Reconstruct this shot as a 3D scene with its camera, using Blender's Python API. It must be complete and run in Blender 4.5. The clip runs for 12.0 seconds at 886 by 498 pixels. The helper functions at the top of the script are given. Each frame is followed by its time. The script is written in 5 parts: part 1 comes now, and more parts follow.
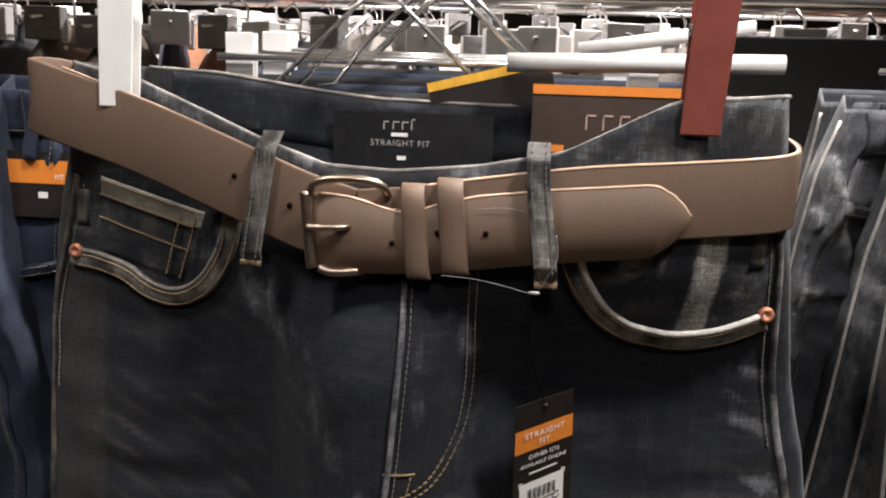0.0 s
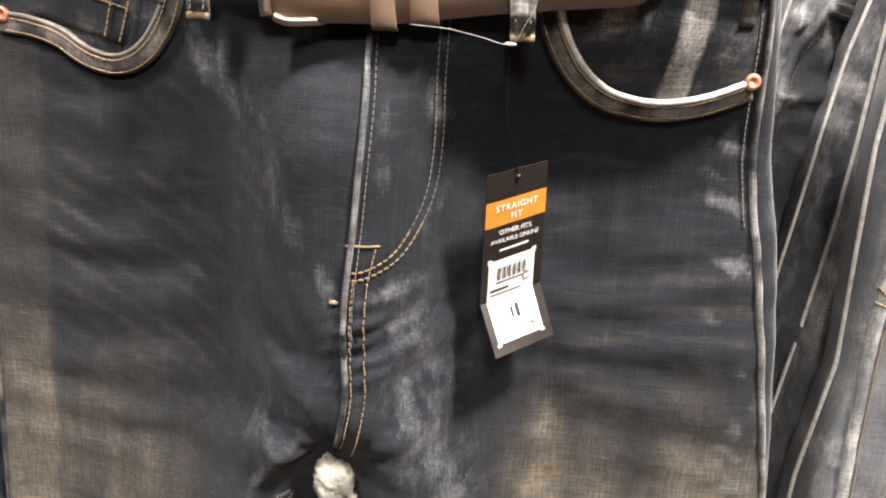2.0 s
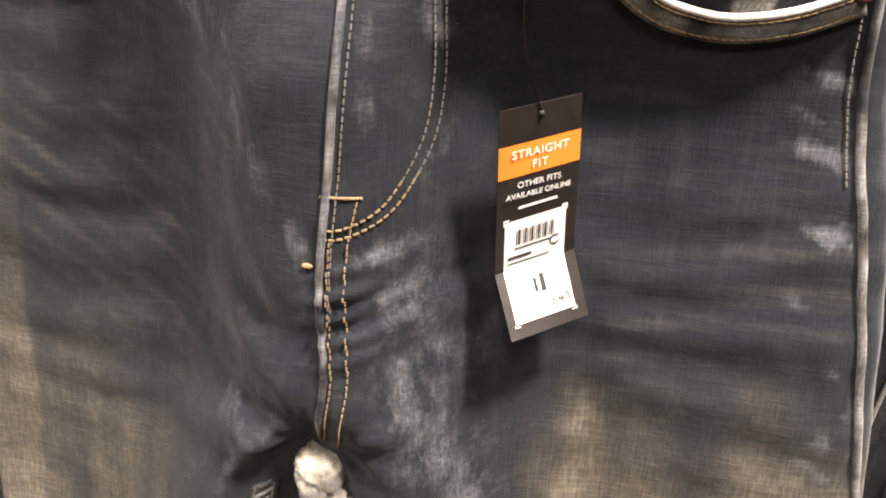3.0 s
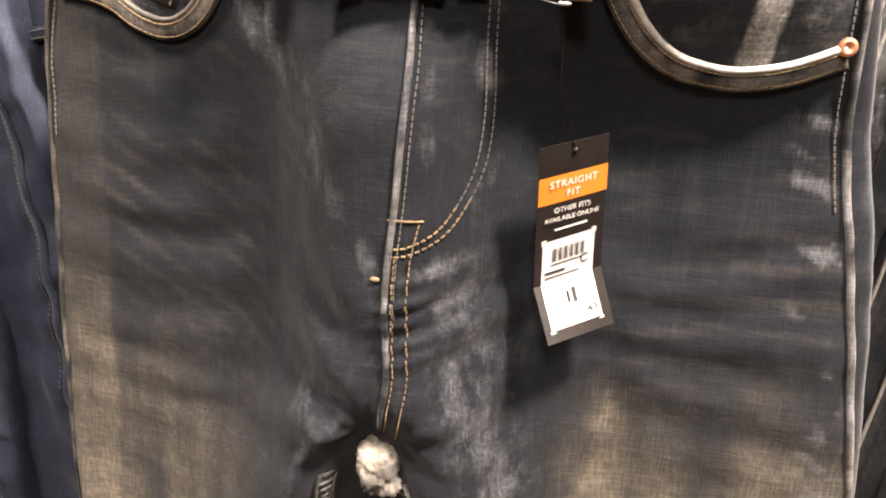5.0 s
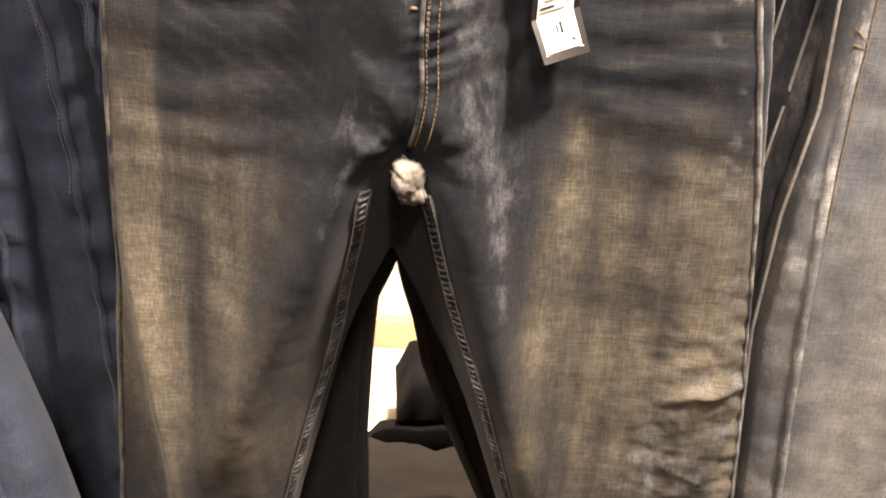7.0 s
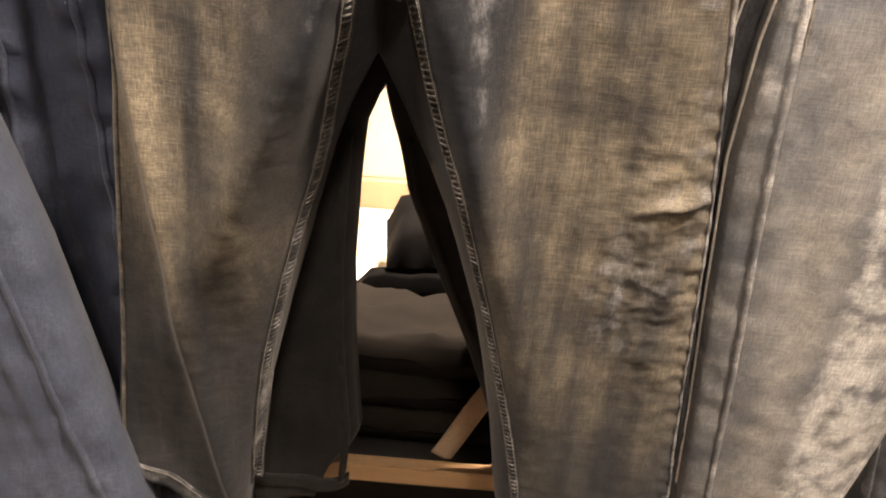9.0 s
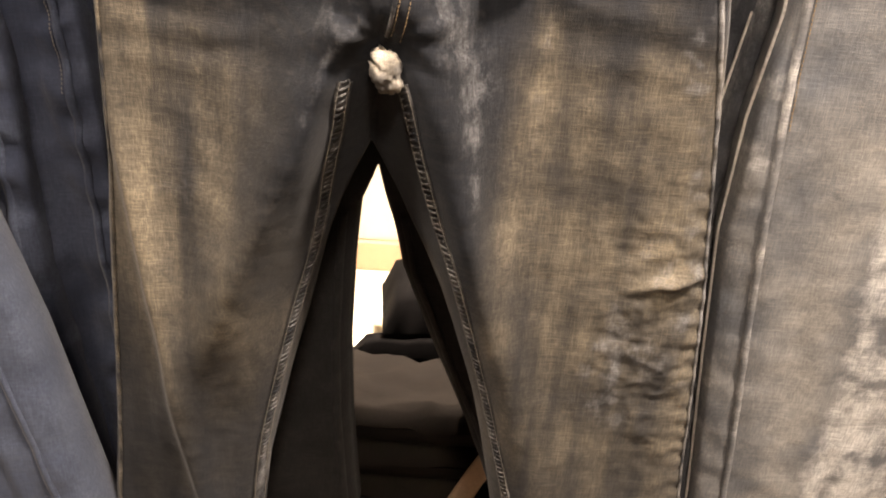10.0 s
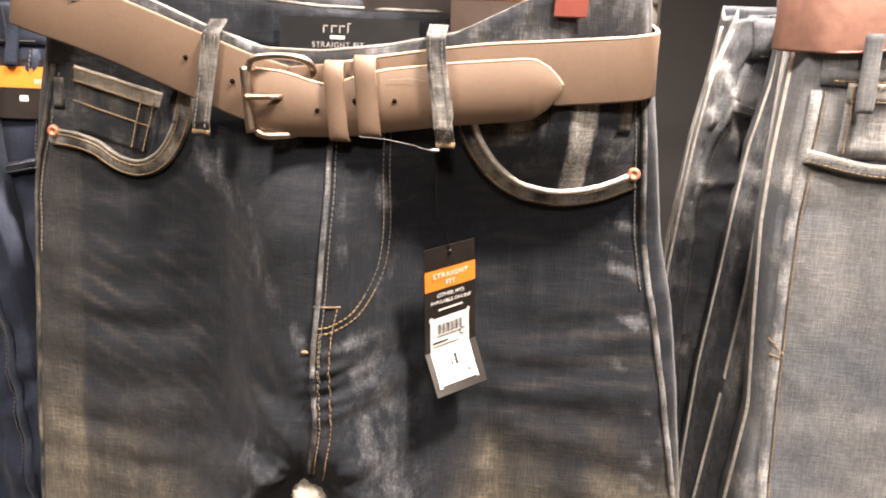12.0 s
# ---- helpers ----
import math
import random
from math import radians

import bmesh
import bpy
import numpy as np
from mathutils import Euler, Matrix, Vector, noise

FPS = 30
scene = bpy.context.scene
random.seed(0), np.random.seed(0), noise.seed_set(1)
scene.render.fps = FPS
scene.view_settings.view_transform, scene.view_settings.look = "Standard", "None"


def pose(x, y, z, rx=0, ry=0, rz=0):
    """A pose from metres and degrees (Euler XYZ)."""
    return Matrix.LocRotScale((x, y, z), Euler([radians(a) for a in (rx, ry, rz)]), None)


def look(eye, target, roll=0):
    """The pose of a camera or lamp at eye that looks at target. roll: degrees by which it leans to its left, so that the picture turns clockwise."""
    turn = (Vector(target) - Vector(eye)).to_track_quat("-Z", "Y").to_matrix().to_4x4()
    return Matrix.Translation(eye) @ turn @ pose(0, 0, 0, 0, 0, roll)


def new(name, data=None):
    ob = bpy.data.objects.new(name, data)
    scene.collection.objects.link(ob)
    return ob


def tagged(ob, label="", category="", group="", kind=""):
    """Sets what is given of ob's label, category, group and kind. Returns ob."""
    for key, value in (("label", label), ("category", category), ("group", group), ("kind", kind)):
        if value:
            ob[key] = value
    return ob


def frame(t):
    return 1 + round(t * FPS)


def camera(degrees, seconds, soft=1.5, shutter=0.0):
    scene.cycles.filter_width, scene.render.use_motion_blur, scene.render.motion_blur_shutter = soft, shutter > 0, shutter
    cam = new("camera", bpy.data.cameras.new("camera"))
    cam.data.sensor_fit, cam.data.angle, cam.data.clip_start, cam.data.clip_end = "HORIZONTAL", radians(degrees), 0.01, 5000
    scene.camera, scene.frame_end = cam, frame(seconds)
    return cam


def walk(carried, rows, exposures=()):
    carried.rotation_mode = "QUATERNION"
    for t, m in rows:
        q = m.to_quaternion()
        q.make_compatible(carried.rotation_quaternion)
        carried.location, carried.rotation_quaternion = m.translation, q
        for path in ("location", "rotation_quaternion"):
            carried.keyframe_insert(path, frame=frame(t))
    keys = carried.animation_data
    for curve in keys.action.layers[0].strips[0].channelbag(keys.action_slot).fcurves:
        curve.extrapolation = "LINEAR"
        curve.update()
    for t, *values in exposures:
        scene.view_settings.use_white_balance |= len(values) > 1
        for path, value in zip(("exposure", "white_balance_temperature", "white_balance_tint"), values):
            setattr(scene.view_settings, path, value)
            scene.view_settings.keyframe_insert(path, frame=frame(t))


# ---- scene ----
cam = camera(54.8, 12.0, soft=2.0)
METRES, EYE, TILT, LEAN, TURN = 0.84, 1.5, -10.0, -2.0, 6.0
ROWS = [
    (0.0, 0.0, 0.0, 0.0, 0.0, 0.0, 0.0),
    (0.5, -0.0061, 0.0078, -0.0266, -0.75, -3.25, -0.1),
    (1.0, -0.0171, 0.009, -0.033, -1.78, -4.74, -0.2),
    (1.5, -0.0215, 0.0006, -0.0471, -2.92, -5.48, -0.5),
    (2.0, -0.0069, 0.033, -0.0778, -2.91, -7.78, -0.55),
    (2.5, 0.0242, 0.0852, -0.0857, 0.03, -10.93, -0.72),
    (4.5, 0.0738, 0.1192, -0.0806, 6.91, -10.27, -1.5),
    (5.0, 0.0336, 0.0671, -0.0825, 4.85, -9.37, -1.2),
    (5.5, -0.036, 0.0071, -0.1112, 0.37, -9.21, -0.03),
    (6.0, -0.0813, -0.0546, -0.1549, -3.29, -9.46, 0.68),
    (6.5, -0.0886, -0.0859, -0.1924, -4.53, -10.6, 0.27),
    (7.0, -0.0819, -0.1099, -0.2255, -4.71, -12.37, -0.23),
    (7.5, -0.0718, -0.1421, -0.261, -4.43, -14.46, -0.99),
    (9.5, -0.069, -0.1735, -0.3111, -4.37, -19.16, -1.65),
    (10.0, -0.0699, -0.1666, -0.2686, -5.07, -15.88, -0.6),
    (10.5, -0.0683, -0.1562, -0.2133, -5.54, -11.14, 0.19),
    (11.0, -0.0529, -0.1368, -0.1611, -5.17, -7.31, 0.58),
    (11.5, -0.0068, -0.1222, -0.1067, -3.19, -4.6, 0.63),
    (12.0, 0.0527, -0.1135, -0.0739, -0.88, -2.47, 0.27),
]
path = [(t, pose(0, 0, EYE, TILT, LEAN, TURN) @ pose(METRES * x, METRES * y, METRES * z, 90 + pitch, roll, yaw)) for t, x, y, z, yaw, pitch, roll in ROWS]
path.insert(6, (4.3, look((0.057, 0.198, 1.388), (-0.474, 1.979, 0.649), 2.5)))
walk(cam, path, exposures=[(0.0, -1.8, 5800, 10), (0.5, -0.98, 5600, 10), (1.0, -0.4, 5700, 10), (1.5, -0.15, 5850, 10), (2.7, 0.0, 6300, 12), (4.5, -0.05, 6500, 15), (6.0, 0.10, 6800, 15), (7.5, -0.05, 7000, 15), (9.5, -0.1, 7300, 15), (10.5, 0.0, 6800, 15), (12.0, 0.0, 6500, 14)])

# ---- light: the shop's ceiling spots ----
world = bpy.data.worlds.new("shop_air")
scene.world = world
world.use_nodes = True
world.node_tree.nodes["Background"].inputs[0].default_value = (1.0, 0.86, 0.72, 1)
world.node_tree.nodes["Background"].inputs[1].default_value = 0.06


def spot(name, eye, target, watts, degrees=60, size=0.05, colour=(1.0, 0.88, 0.76)):
    lamp = bpy.data.lights.new(name, "SPOT")
    lamp.energy, lamp.spot_size, lamp.spot_blend, lamp.shadow_soft_size, lamp.color = watts, radians(degrees), 0.6, size, colour
    ob = new(name, lamp)
    ob.matrix_world = look(eye, target)
    return ob


spot("ceiling_spot", (0.75, -0.15, 2.9), (0.1, 0.5, 0.9), 600, 65, 0.12)
spot("ceiling_spot", (-0.75, -0.3, 2.9), (-0.15, 0.5, 1.0), 265, 65, 0.14)
spot("ceiling_spot", (0.15, -1.4, 2.9), (0.0, 0.5, 0.9), 220, 60, 0.20)
spot("ceiling_spot", (0.2, 1.7, 2.9), (-0.05, 1.33, 0.55), 650, 38, 0.05)
spot("ceiling_spot", (0.55, 1.0, 2.9), (0.15, 0.72, 1.5), 1200, 45, 0.08)
spot("ceiling_spot", (1.6, 2.6, 2.9), (0.6, 3.0, 1.4), 3000, 100, 0.08)
spot("ceiling_spot", (-1.4, 2.4, 2.9), (-0.8, 2.8, 1.4), 2000, 100, 0.08)


# ---- materials ----
def material(name):
    m = bpy.data.materials.new(name)
    m.use_nodes = True
    nt = m.node_tree
    return m, nt, nt.nodes["Principled BSDF"]


def node(nt, kind, **values):
    n = nt.nodes.new(kind)
    for k, v in values.items():
        n.inputs[k.replace("_", " ")].default_value = v
    return n


def mix(nt, fac, a, b, blend="MIX"):
    n = nt.nodes.new("ShaderNodeMix")
    n.data_type, n.blend_type = "RGBA", blend
    for slot, v in ((0, fac), (6, a), (7, b)):
        if hasattr(v, "links"):
            nt.links.new(v, n.inputs[slot])
        else:
            n.inputs[slot].default_value = v
    return n.outputs[2]


def maths(nt, op, a, b=0.0, clamp=False):
    n = nt.nodes.new("ShaderNodeMath")
    n.operation, n.use_clamp = op, clamp
    for slot, v in ((0, a), (1, b)):
        if hasattr(v, "links"):
            nt.links.new(v, n.inputs[slot])
        else:
            n.inputs[slot].default_value = v
    return n.outputs[0]


def rgb(r, g, b):
    return (r, g, b, 1.0)


def grain(nt, scale, stretch=(1, 1, 1), detail=4.0, rough=0.6):
    co = nt.nodes.new("ShaderNodeTexCoord")
    mp = nt.nodes.new("ShaderNodeMapping")
    mp.inputs["Scale"].default_value = stretch
    nt.links.new(co.outputs["Object"], mp.inputs["Vector"])
    n = node(nt, "ShaderNodeTexNoise", Scale=scale, Detail=detail, Roughness=rough)
    nt.links.new(mp.outputs["Vector"], n.inputs["Vector"])
    return n.outputs["Fac"]


def ramp(nt, fac, lo, hi, a=0.0, b=1.0):
    n = nt.nodes.new("ShaderNodeMapRange")
    n.inputs["From Min"].default_value, n.inputs["From Max"].default_value = lo, hi
    n.inputs["To Min"].default_value, n.inputs["To Max"].default_value = a, b
    nt.links.new(fac, n.inputs["Value"])
    return n.outputs["Result"]


def denim(name, dark, pale, tan, depth=0.6, slub=1.0, streaks=0.5):
    """Woven cotton: indigo ground, abrasion with some painted highlights, and tinted fading, kept as mesh attributes.
    """
    m, nt, bsdf = material(name)
    fade = nt.nodes.new("ShaderNodeAttribute"); fade.attribute_name = "fade"
    rub_glint = nt.nodes.new("ShaderNodeAttribute"); rub_glint.attribute_name = "rub_glint"
    warp = grain(nt, 800, (1.0, 1.0, 0.08), 3.0)
    weft = grain(nt, 800, (0.07, 0.4, 1.0), 3.0)
    blot = grain(nt, 34, (1, 1, 1), 7.0, 0.7)
    cloud = grain(nt, 9, (1, 1, 0.7), 4.0, 0.6)
    threads = maths(nt, "ADD", ramp(nt, warp, 0.42, 0.72), ramp(nt, weft, 0.45, 0.75))
    threads = maths(nt, "MULTIPLY", threads, 0.5, True)
    base = mix(nt, maths(nt, "MULTIPLY", threads, depth, True), rgb(*dark), rgb(*[min(1, c * 2.3 + 0.003) for c in dark]))
    base = mix(nt, ramp(nt, cloud, 0.35, 0.7, 0.0, 0.4), base, rgb(*[c * 0.55 for c in dark]))
    ripple = grain(nt, 95, (0.20, 1.0, 1.5), 6.0, 0.68)
    base = mix(nt, ramp(nt, ripple, 0.50, 0.78, 0.0, streaks), base, rgb(*[0.16 * c + 0.16 * d for c, d in zip(tan, pale)]))
    slubs = grain(nt, 160, (1.0, 1.0, 0.05), 3.0)
    base = mix(nt, ramp(nt, slubs, 0.55, 0.8, 0.0, 0.5 * streaks), base, rgb(*[0.35 * c for c in pale]))
    f = maths(nt, "MULTIPLY", fade.outputs["Fac"], ramp(nt, blot, 0.25, 0.7, 0.55, 1.25))
    f = maths(nt, "MULTIPLY", f, maths(nt, "ADD", maths(nt, "MULTIPLY", threads, 0.9 * slub), 0.45), True)
    base = mix(nt, f, base, rgb(*tan))
    speck = grain(nt, 85, (1.0, 1.0, 0.7), 6.0, 0.72)
    feather = maths(nt, "ADD", rub_glint.outputs["Fac"], maths(nt, "MULTIPLY", maths(nt, "SUBTRACT", speck, 0.5), 1.5))
    r = maths(nt, "MULTIPLY", ramp(nt, feather, 0.15, 0.95), ramp(nt, rub_glint.outputs["Fac"], 0.02, 0.35))
    r = maths(nt, "MULTIPLY", r, maths(nt, "ADD", maths(nt, "MULTIPLY", threads, 1.0), 0.35), True)
    base = mix(nt, r, base, rgb(*pale))
    nt.links.new(base, bsdf.inputs["Base Color"])
    bsdf.inputs["Roughness"].default_value = 0.85
    bsdf.inputs["Specular IOR Level"].default_value = 0.25
    bsdf.inputs["Sheen Weight"].default_value = 0.08
    bump = node(nt, "ShaderNodeBump", Strength=0.35, Distance=0.0008)
    nt.links.new(threads, bump.inputs["Height"])
    soft = node(nt, "ShaderNodeBump", Strength=0.16, Distance=0.004)
    nt.links.new(blot, soft.inputs["Height"])
    nt.links.new(bump.outputs[0], soft.inputs["Normal"])
    nt.links.new(soft.outputs[0], bsdf.inputs["Normal"])
    return m


def plain(name, colour, rough=0.6, metal=0.0, scale=120, amount=0.25, bump=0.15, spec=0.5, stretch=(1, 1, 1)):
    m, nt, bsdf = material(name)
    g = grain(nt, scale, stretch)
    big = grain(nt, scale * 0.09, stretch)
    v = maths(nt, "ADD", maths(nt, "MULTIPLY", g, 0.6), maths(nt, "MULTIPLY", big, 0.4))
    base = mix(nt, ramp(nt, v, 0.35, 0.65), rgb(*[c * (1 - amount) for c in colour]), rgb(*[min(1, c * (1 + amount)) for c in colour]))
    nt.links.new(base, bsdf.inputs["Base Color"])
    nt.links.new(ramp(nt, v, 0.3, 0.7, rough * 0.85, min(1, rough * 1.15)), bsdf.inputs["Roughness"])
    bsdf.inputs["Metallic"].default_value = metal
    bsdf.inputs["Specular IOR Level"].default_value = spec
    if bump:
        b = node(nt, "ShaderNodeBump", Strength=bump, Distance=0.0006)
        nt.links.new(g, b.inputs["Height"])
        nt.links.new(b.outputs[0], bsdf.inputs["Normal"])
    return m


DENIM = denim("washed_black_denim", (0.0080, 0.0098, 0.0140), (0.25, 0.255, 0.27), (0.232, 0.197, 0.142), streaks=0.22)
NAVY = denim("navy_denim", (0.010, 0.014, 0.028), (0.06, 0.075, 0.11), (0.05, 0.06, 0.09))
BLUE = denim("mid_blue_denim", (0.034, 0.043, 0.069), (0.20, 0.24, 0.32), (0.16, 0.19, 0.25))
GREY = denim("grey_denim", (0.085, 0.092, 0.105), (0.66, 0.65, 0.63), (0.33, 0.315, 0.29), streaks=0.3)
GREYD = denim("acid_grey_denim", (0.036, 0.040, 0.049), (0.52, 0.52, 0.53), (0.24, 0.235, 0.225), streaks=0.3)
PALE = denim("frayed_pale_denim", (0.13, 0.125, 0.12), (0.50, 0.47, 0.43), (0.42, 0.37, 0.29))
BLACK = denim("black_denim", (0.007, 0.007, 0.008), (0.05, 0.05, 0.05), (0.03, 0.03, 0.03))
LEATHER = plain("tan_leather", (0.132, 0.087, 0.059), 0.62, scale=300, amount=0.08, bump=0.08, spec=0.3)
# pale cotton edges, whitened further for the highlights along them
EDGE_GLINT = plain("bleached_edge_highlight", (0.60, 0.575, 0.54), 0.85, scale=260, amount=0.35, bump=0.3)
EDGE = plain("lit_leather_edge", (0.62, 0.44, 0.31), 0.6, amount=0.1)
METAL = plain("aged_buckle_metal", (0.42, 0.34, 0.27), 0.36, 1.0, 60, 0.15, 0.05)
CHROME = plain("chrome", (0.86, 0.85, 0.84), 0.2, 0.9, 20, 0.05, 0.0)
COPPER = plain("copper_rivet", (0.62, 0.27, 0.16), 0.5, 0.6, 200, 0.15, 0.1)
GOLD = plain("ochre_thread", (0.25, 0.178, 0.098), 0.8, scale=900, amount=0.35)
THREAD = plain("grey_thread", (0.15, 0.138, 0.12), 0.8, scale=900, amount=0.35)
CARD = plain("black_card", (0.018, 0.014, 0.012), 0.45, amount=0.15, bump=0.03)
ORANGE = plain("orange_print", (0.75, 0.24, 0.03), 0.5, amount=0.05, bump=0.0)
WHITE = plain("white_print", (0.85, 0.83, 0.80), 0.5, amount=0.03, bump=0.0)
INK = plain("black_ink", (0.02, 0.02, 0.02), 0.6, amount=0.1, bump=0.0)
WOOD = plain("light_wood", (0.40, 0.25, 0.13), 0.5, scale=40, amount=0.25, stretch=(0.1, 1, 1))
CREAM = plain("cream_paint", (0.82, 0.74, 0.60), 0.6, scale=30, amount=0.04, bump=0.03)
TANW = plain("tan_board", (0.60, 0.40, 0.26), 0.6, scale=30, amount=0.06, bump=0.03)
DARKW = plain("dark_wall", (0.018, 0.016, 0.016), 0.6, scale=20, amount=0.2)
FLOOR = plain("shop_floor", (0.10, 0.075, 0.055), 0.4, scale=14, amount=0.3)


# ---- mesh helpers ----
def mesh_object(name, bm, mat, smooth=True):
    me = bpy.data.meshes.new(name)
    bm.to_mesh(me)
    bm.free()
    me.materials.append(mat)
    if smooth:
        for p in me.polygons:
            p.use_smooth = True
    return new(name, me)


def part(name, bm, mat, parent, label="", smooth=True):
    ob = mesh_object(name, bm, mat, smooth)
    ob.parent = parent
    if label:
        tagged(ob, label)
    return ob


def thing(name, label, category, group="", m=None, kind=""):
    ob = new(name)
    ob.empty_display_size = 0.05
    if m is not None:
        ob.matrix_world = m
    return tagged(ob, label, category, group, kind)


def box(bm, x0, x1, y0, y1, z0, z1, bevel=0.0):
    vs = [bm.verts.new((x, y, z)) for x in (x0, x1) for y in (y0, y1) for z in (z0, z1)]
    fs = [bm.faces.new([vs[i] for i in q]) for q in ((0, 1, 3, 2), (4, 6, 7, 5), (0, 4, 5, 1), (2, 3, 7, 6), (0, 2, 6, 4), (1, 5, 7, 3))]
    if bevel:
        es = list({e for f in fs for e in f.edges})
        bmesh.ops.bevel(bm, geom=es, offset=bevel, segments=2, affect="EDGES", profile=0.5)
    return bm


def tube(bm, pts, r, sides=8, closed=False):
    """A round rod along points."""
    pts = [Vector(p) for p in pts]
    n, rings = len(pts), []
    for i, p in enumerate(pts):
        a = pts[i - 1] if (i or closed) else p
        b = pts[(i + 1) % n] if (i < n - 1 or closed) else p
        d = (b - a).normalized()
        u = d.cross(Vector((0, 0, 1)) if abs(d.z) < 0.9 else Vector((1, 0, 0))).normalized()
        w = d.cross(u)
        rings.append([bm.verts.new(p + r * (math.cos(k * math.tau / sides) * u + math.sin(k * math.tau / sides) * w)) for k in range(sides)])
    for i in range(n if closed else n - 1):
        a, b = rings[i], rings[(i + 1) % n]
        for k in range(sides):
            bm.faces.new((a[k], a[(k + 1) % sides], b[(k + 1) % sides], b[k]))
    if not closed:
        bm.faces.new(rings[0][::-1]), bm.faces.new(rings[-1])
    return bm


def smooth_line(pts, n=40):
    """Catmull-Rom line through points of any dimension."""
    P = [np.array(p, float) for p in pts]
    P = [2 * P[0] - P[1]] + P + [2 * P[-1] - P[-2]]
    out = []
    for i in range(1, len(P) - 2):
        a, b, c, d = P[i - 1:i + 3]
        k = max(2, round(n / (len(P) - 3)))
        for j in range(k + (i == len(P) - 3)):
            t = j / k
            out.append(0.5 * (2 * b + (c - a) * t + (2 * a - 5 * b + 4 * c - d) * t * t + (3 * b - a - 3 * c + d) * t ** 3))
    return out


def resample(pts, step):
    P = np.array(pts, float)
    d = np.r_[0, np.cumsum(np.linalg.norm(np.diff(P, axis=0), axis=1))]
    s = np.arange(0, d[-1], step)
    return np.stack([np.interp(s, d, P[:, k]) for k in range(P.shape[1])], 1)


def ribbon(bm, surf, line, width, lift=0.002, thick=0.0015, rows=4, bulge=0.0):
    """A strip of cloth or leather laid along a line (x, z) of a surface y = surf(x, z), with thickness."""
    line = np.array(line)
    tang = np.gradient(line, axis=0)
    tang /= np.linalg.norm(tang, axis=1)[:, None] + 1e-9
    side = np.stack([-tang[:, 1], tang[:, 0]], 1)
    top, low = [], []
    for p, q in zip(line, side):
        a, b = [], []
        for k in range(rows + 1):
            s = 2 * k / rows - 1
            x, z = p + q * s * width / 2
            y = surf(x, z) - lift - bulge * (1 - s * s)
            a.append(bm.verts.new((x, y - thick, z)))
            b.append(bm.verts.new((x, y + 0.0006, z)))
        top.append(a), low.append(b)
    n = len(line)
    for i in range(n - 1):
        for k in range(rows):
            bm.faces.new((top[i][k], top[i + 1][k], top[i + 1][k + 1], top[i][k + 1]))
        bm.faces.new((low[i][0], low[i + 1][0], top[i + 1][0], top[i][0]))
        bm.faces.new((top[i][rows], top[i + 1][rows], low[i + 1][rows], low[i][rows]))
    for i in (0, n - 1):
        for k in range(rows):
            bm.faces.new((top[i][k], top[i][k + 1], low[i][k + 1], low[i][k]))
    bmesh.ops.recalc_face_normals(bm, faces=bm.faces[:])
    return bm


def stitches(bm, surf, line, lift, step=0.0032, length=0.0022, r=0.00035):
    """A row of thread stitches along a line of a surface."""
    pts = resample(line, step)
    for a, b in zip(pts[:-1], pts[1:]):
        d = (b - a) / (np.linalg.norm(b - a) + 1e-9)
        c = (a + b) / 2
        p, q = c - d * length / 2, c + d * length / 2
        n = np.array((-d[1], d[0])) * r
        y = surf(c[0], c[1]) - lift
        vs = [bm.verts.new((v[0], yy, v[1])) for v, yy in ((p - n, y + 0.0004), (p + n, y + 0.0004), (q + n, y + 0.0004), (q - n, y + 0.0004),
                                                           (p - n * 0.7, y - 0.0004), (p + n * 0.7, y - 0.0004), (q + n * 0.7, y - 0.0004), (q - n * 0.7, y - 0.0004))]
        for f in ((4, 5, 6, 7), (0, 4, 7, 3), (1, 2, 6, 5), (0, 1, 5, 4), (3, 7, 6, 2)):
            bm.faces.new([vs[i] for i in f])
    return bm


def offset(line, d):
    line = np.array(line)
    tang = np.gradient(line, axis=0)
    tang /= np.linalg.norm(tang, axis=1)[:, None] + 1e-9
    return line + np.stack([-tang[:, 1], tang[:, 0]], 1) * d


def interp(v, xs, ys):
    """Straight-line table, held at its ends."""
    if v <= xs[0]:
        return ys[0]
    for i in range(1, len(xs)):
        if v <= xs[i]:
            return ys[i - 1] + (ys[i] - ys[i - 1]) * (v - xs[i - 1]) / (xs[i] - xs[i - 1])
    return ys[-1]


def gauss(v, c, s):
    return math.exp(-((v - c) / s) ** 2)


def step(v, a, b):
    t = min(1, max(0, (v - a) / (b - a)))
    return t * t * (3 - 2 * t)


def fbm(x, z, scale, seed=0.0):
    return noise.fractal(Vector((x * scale, seed, z * scale)), 1.0, 2.0, 4)


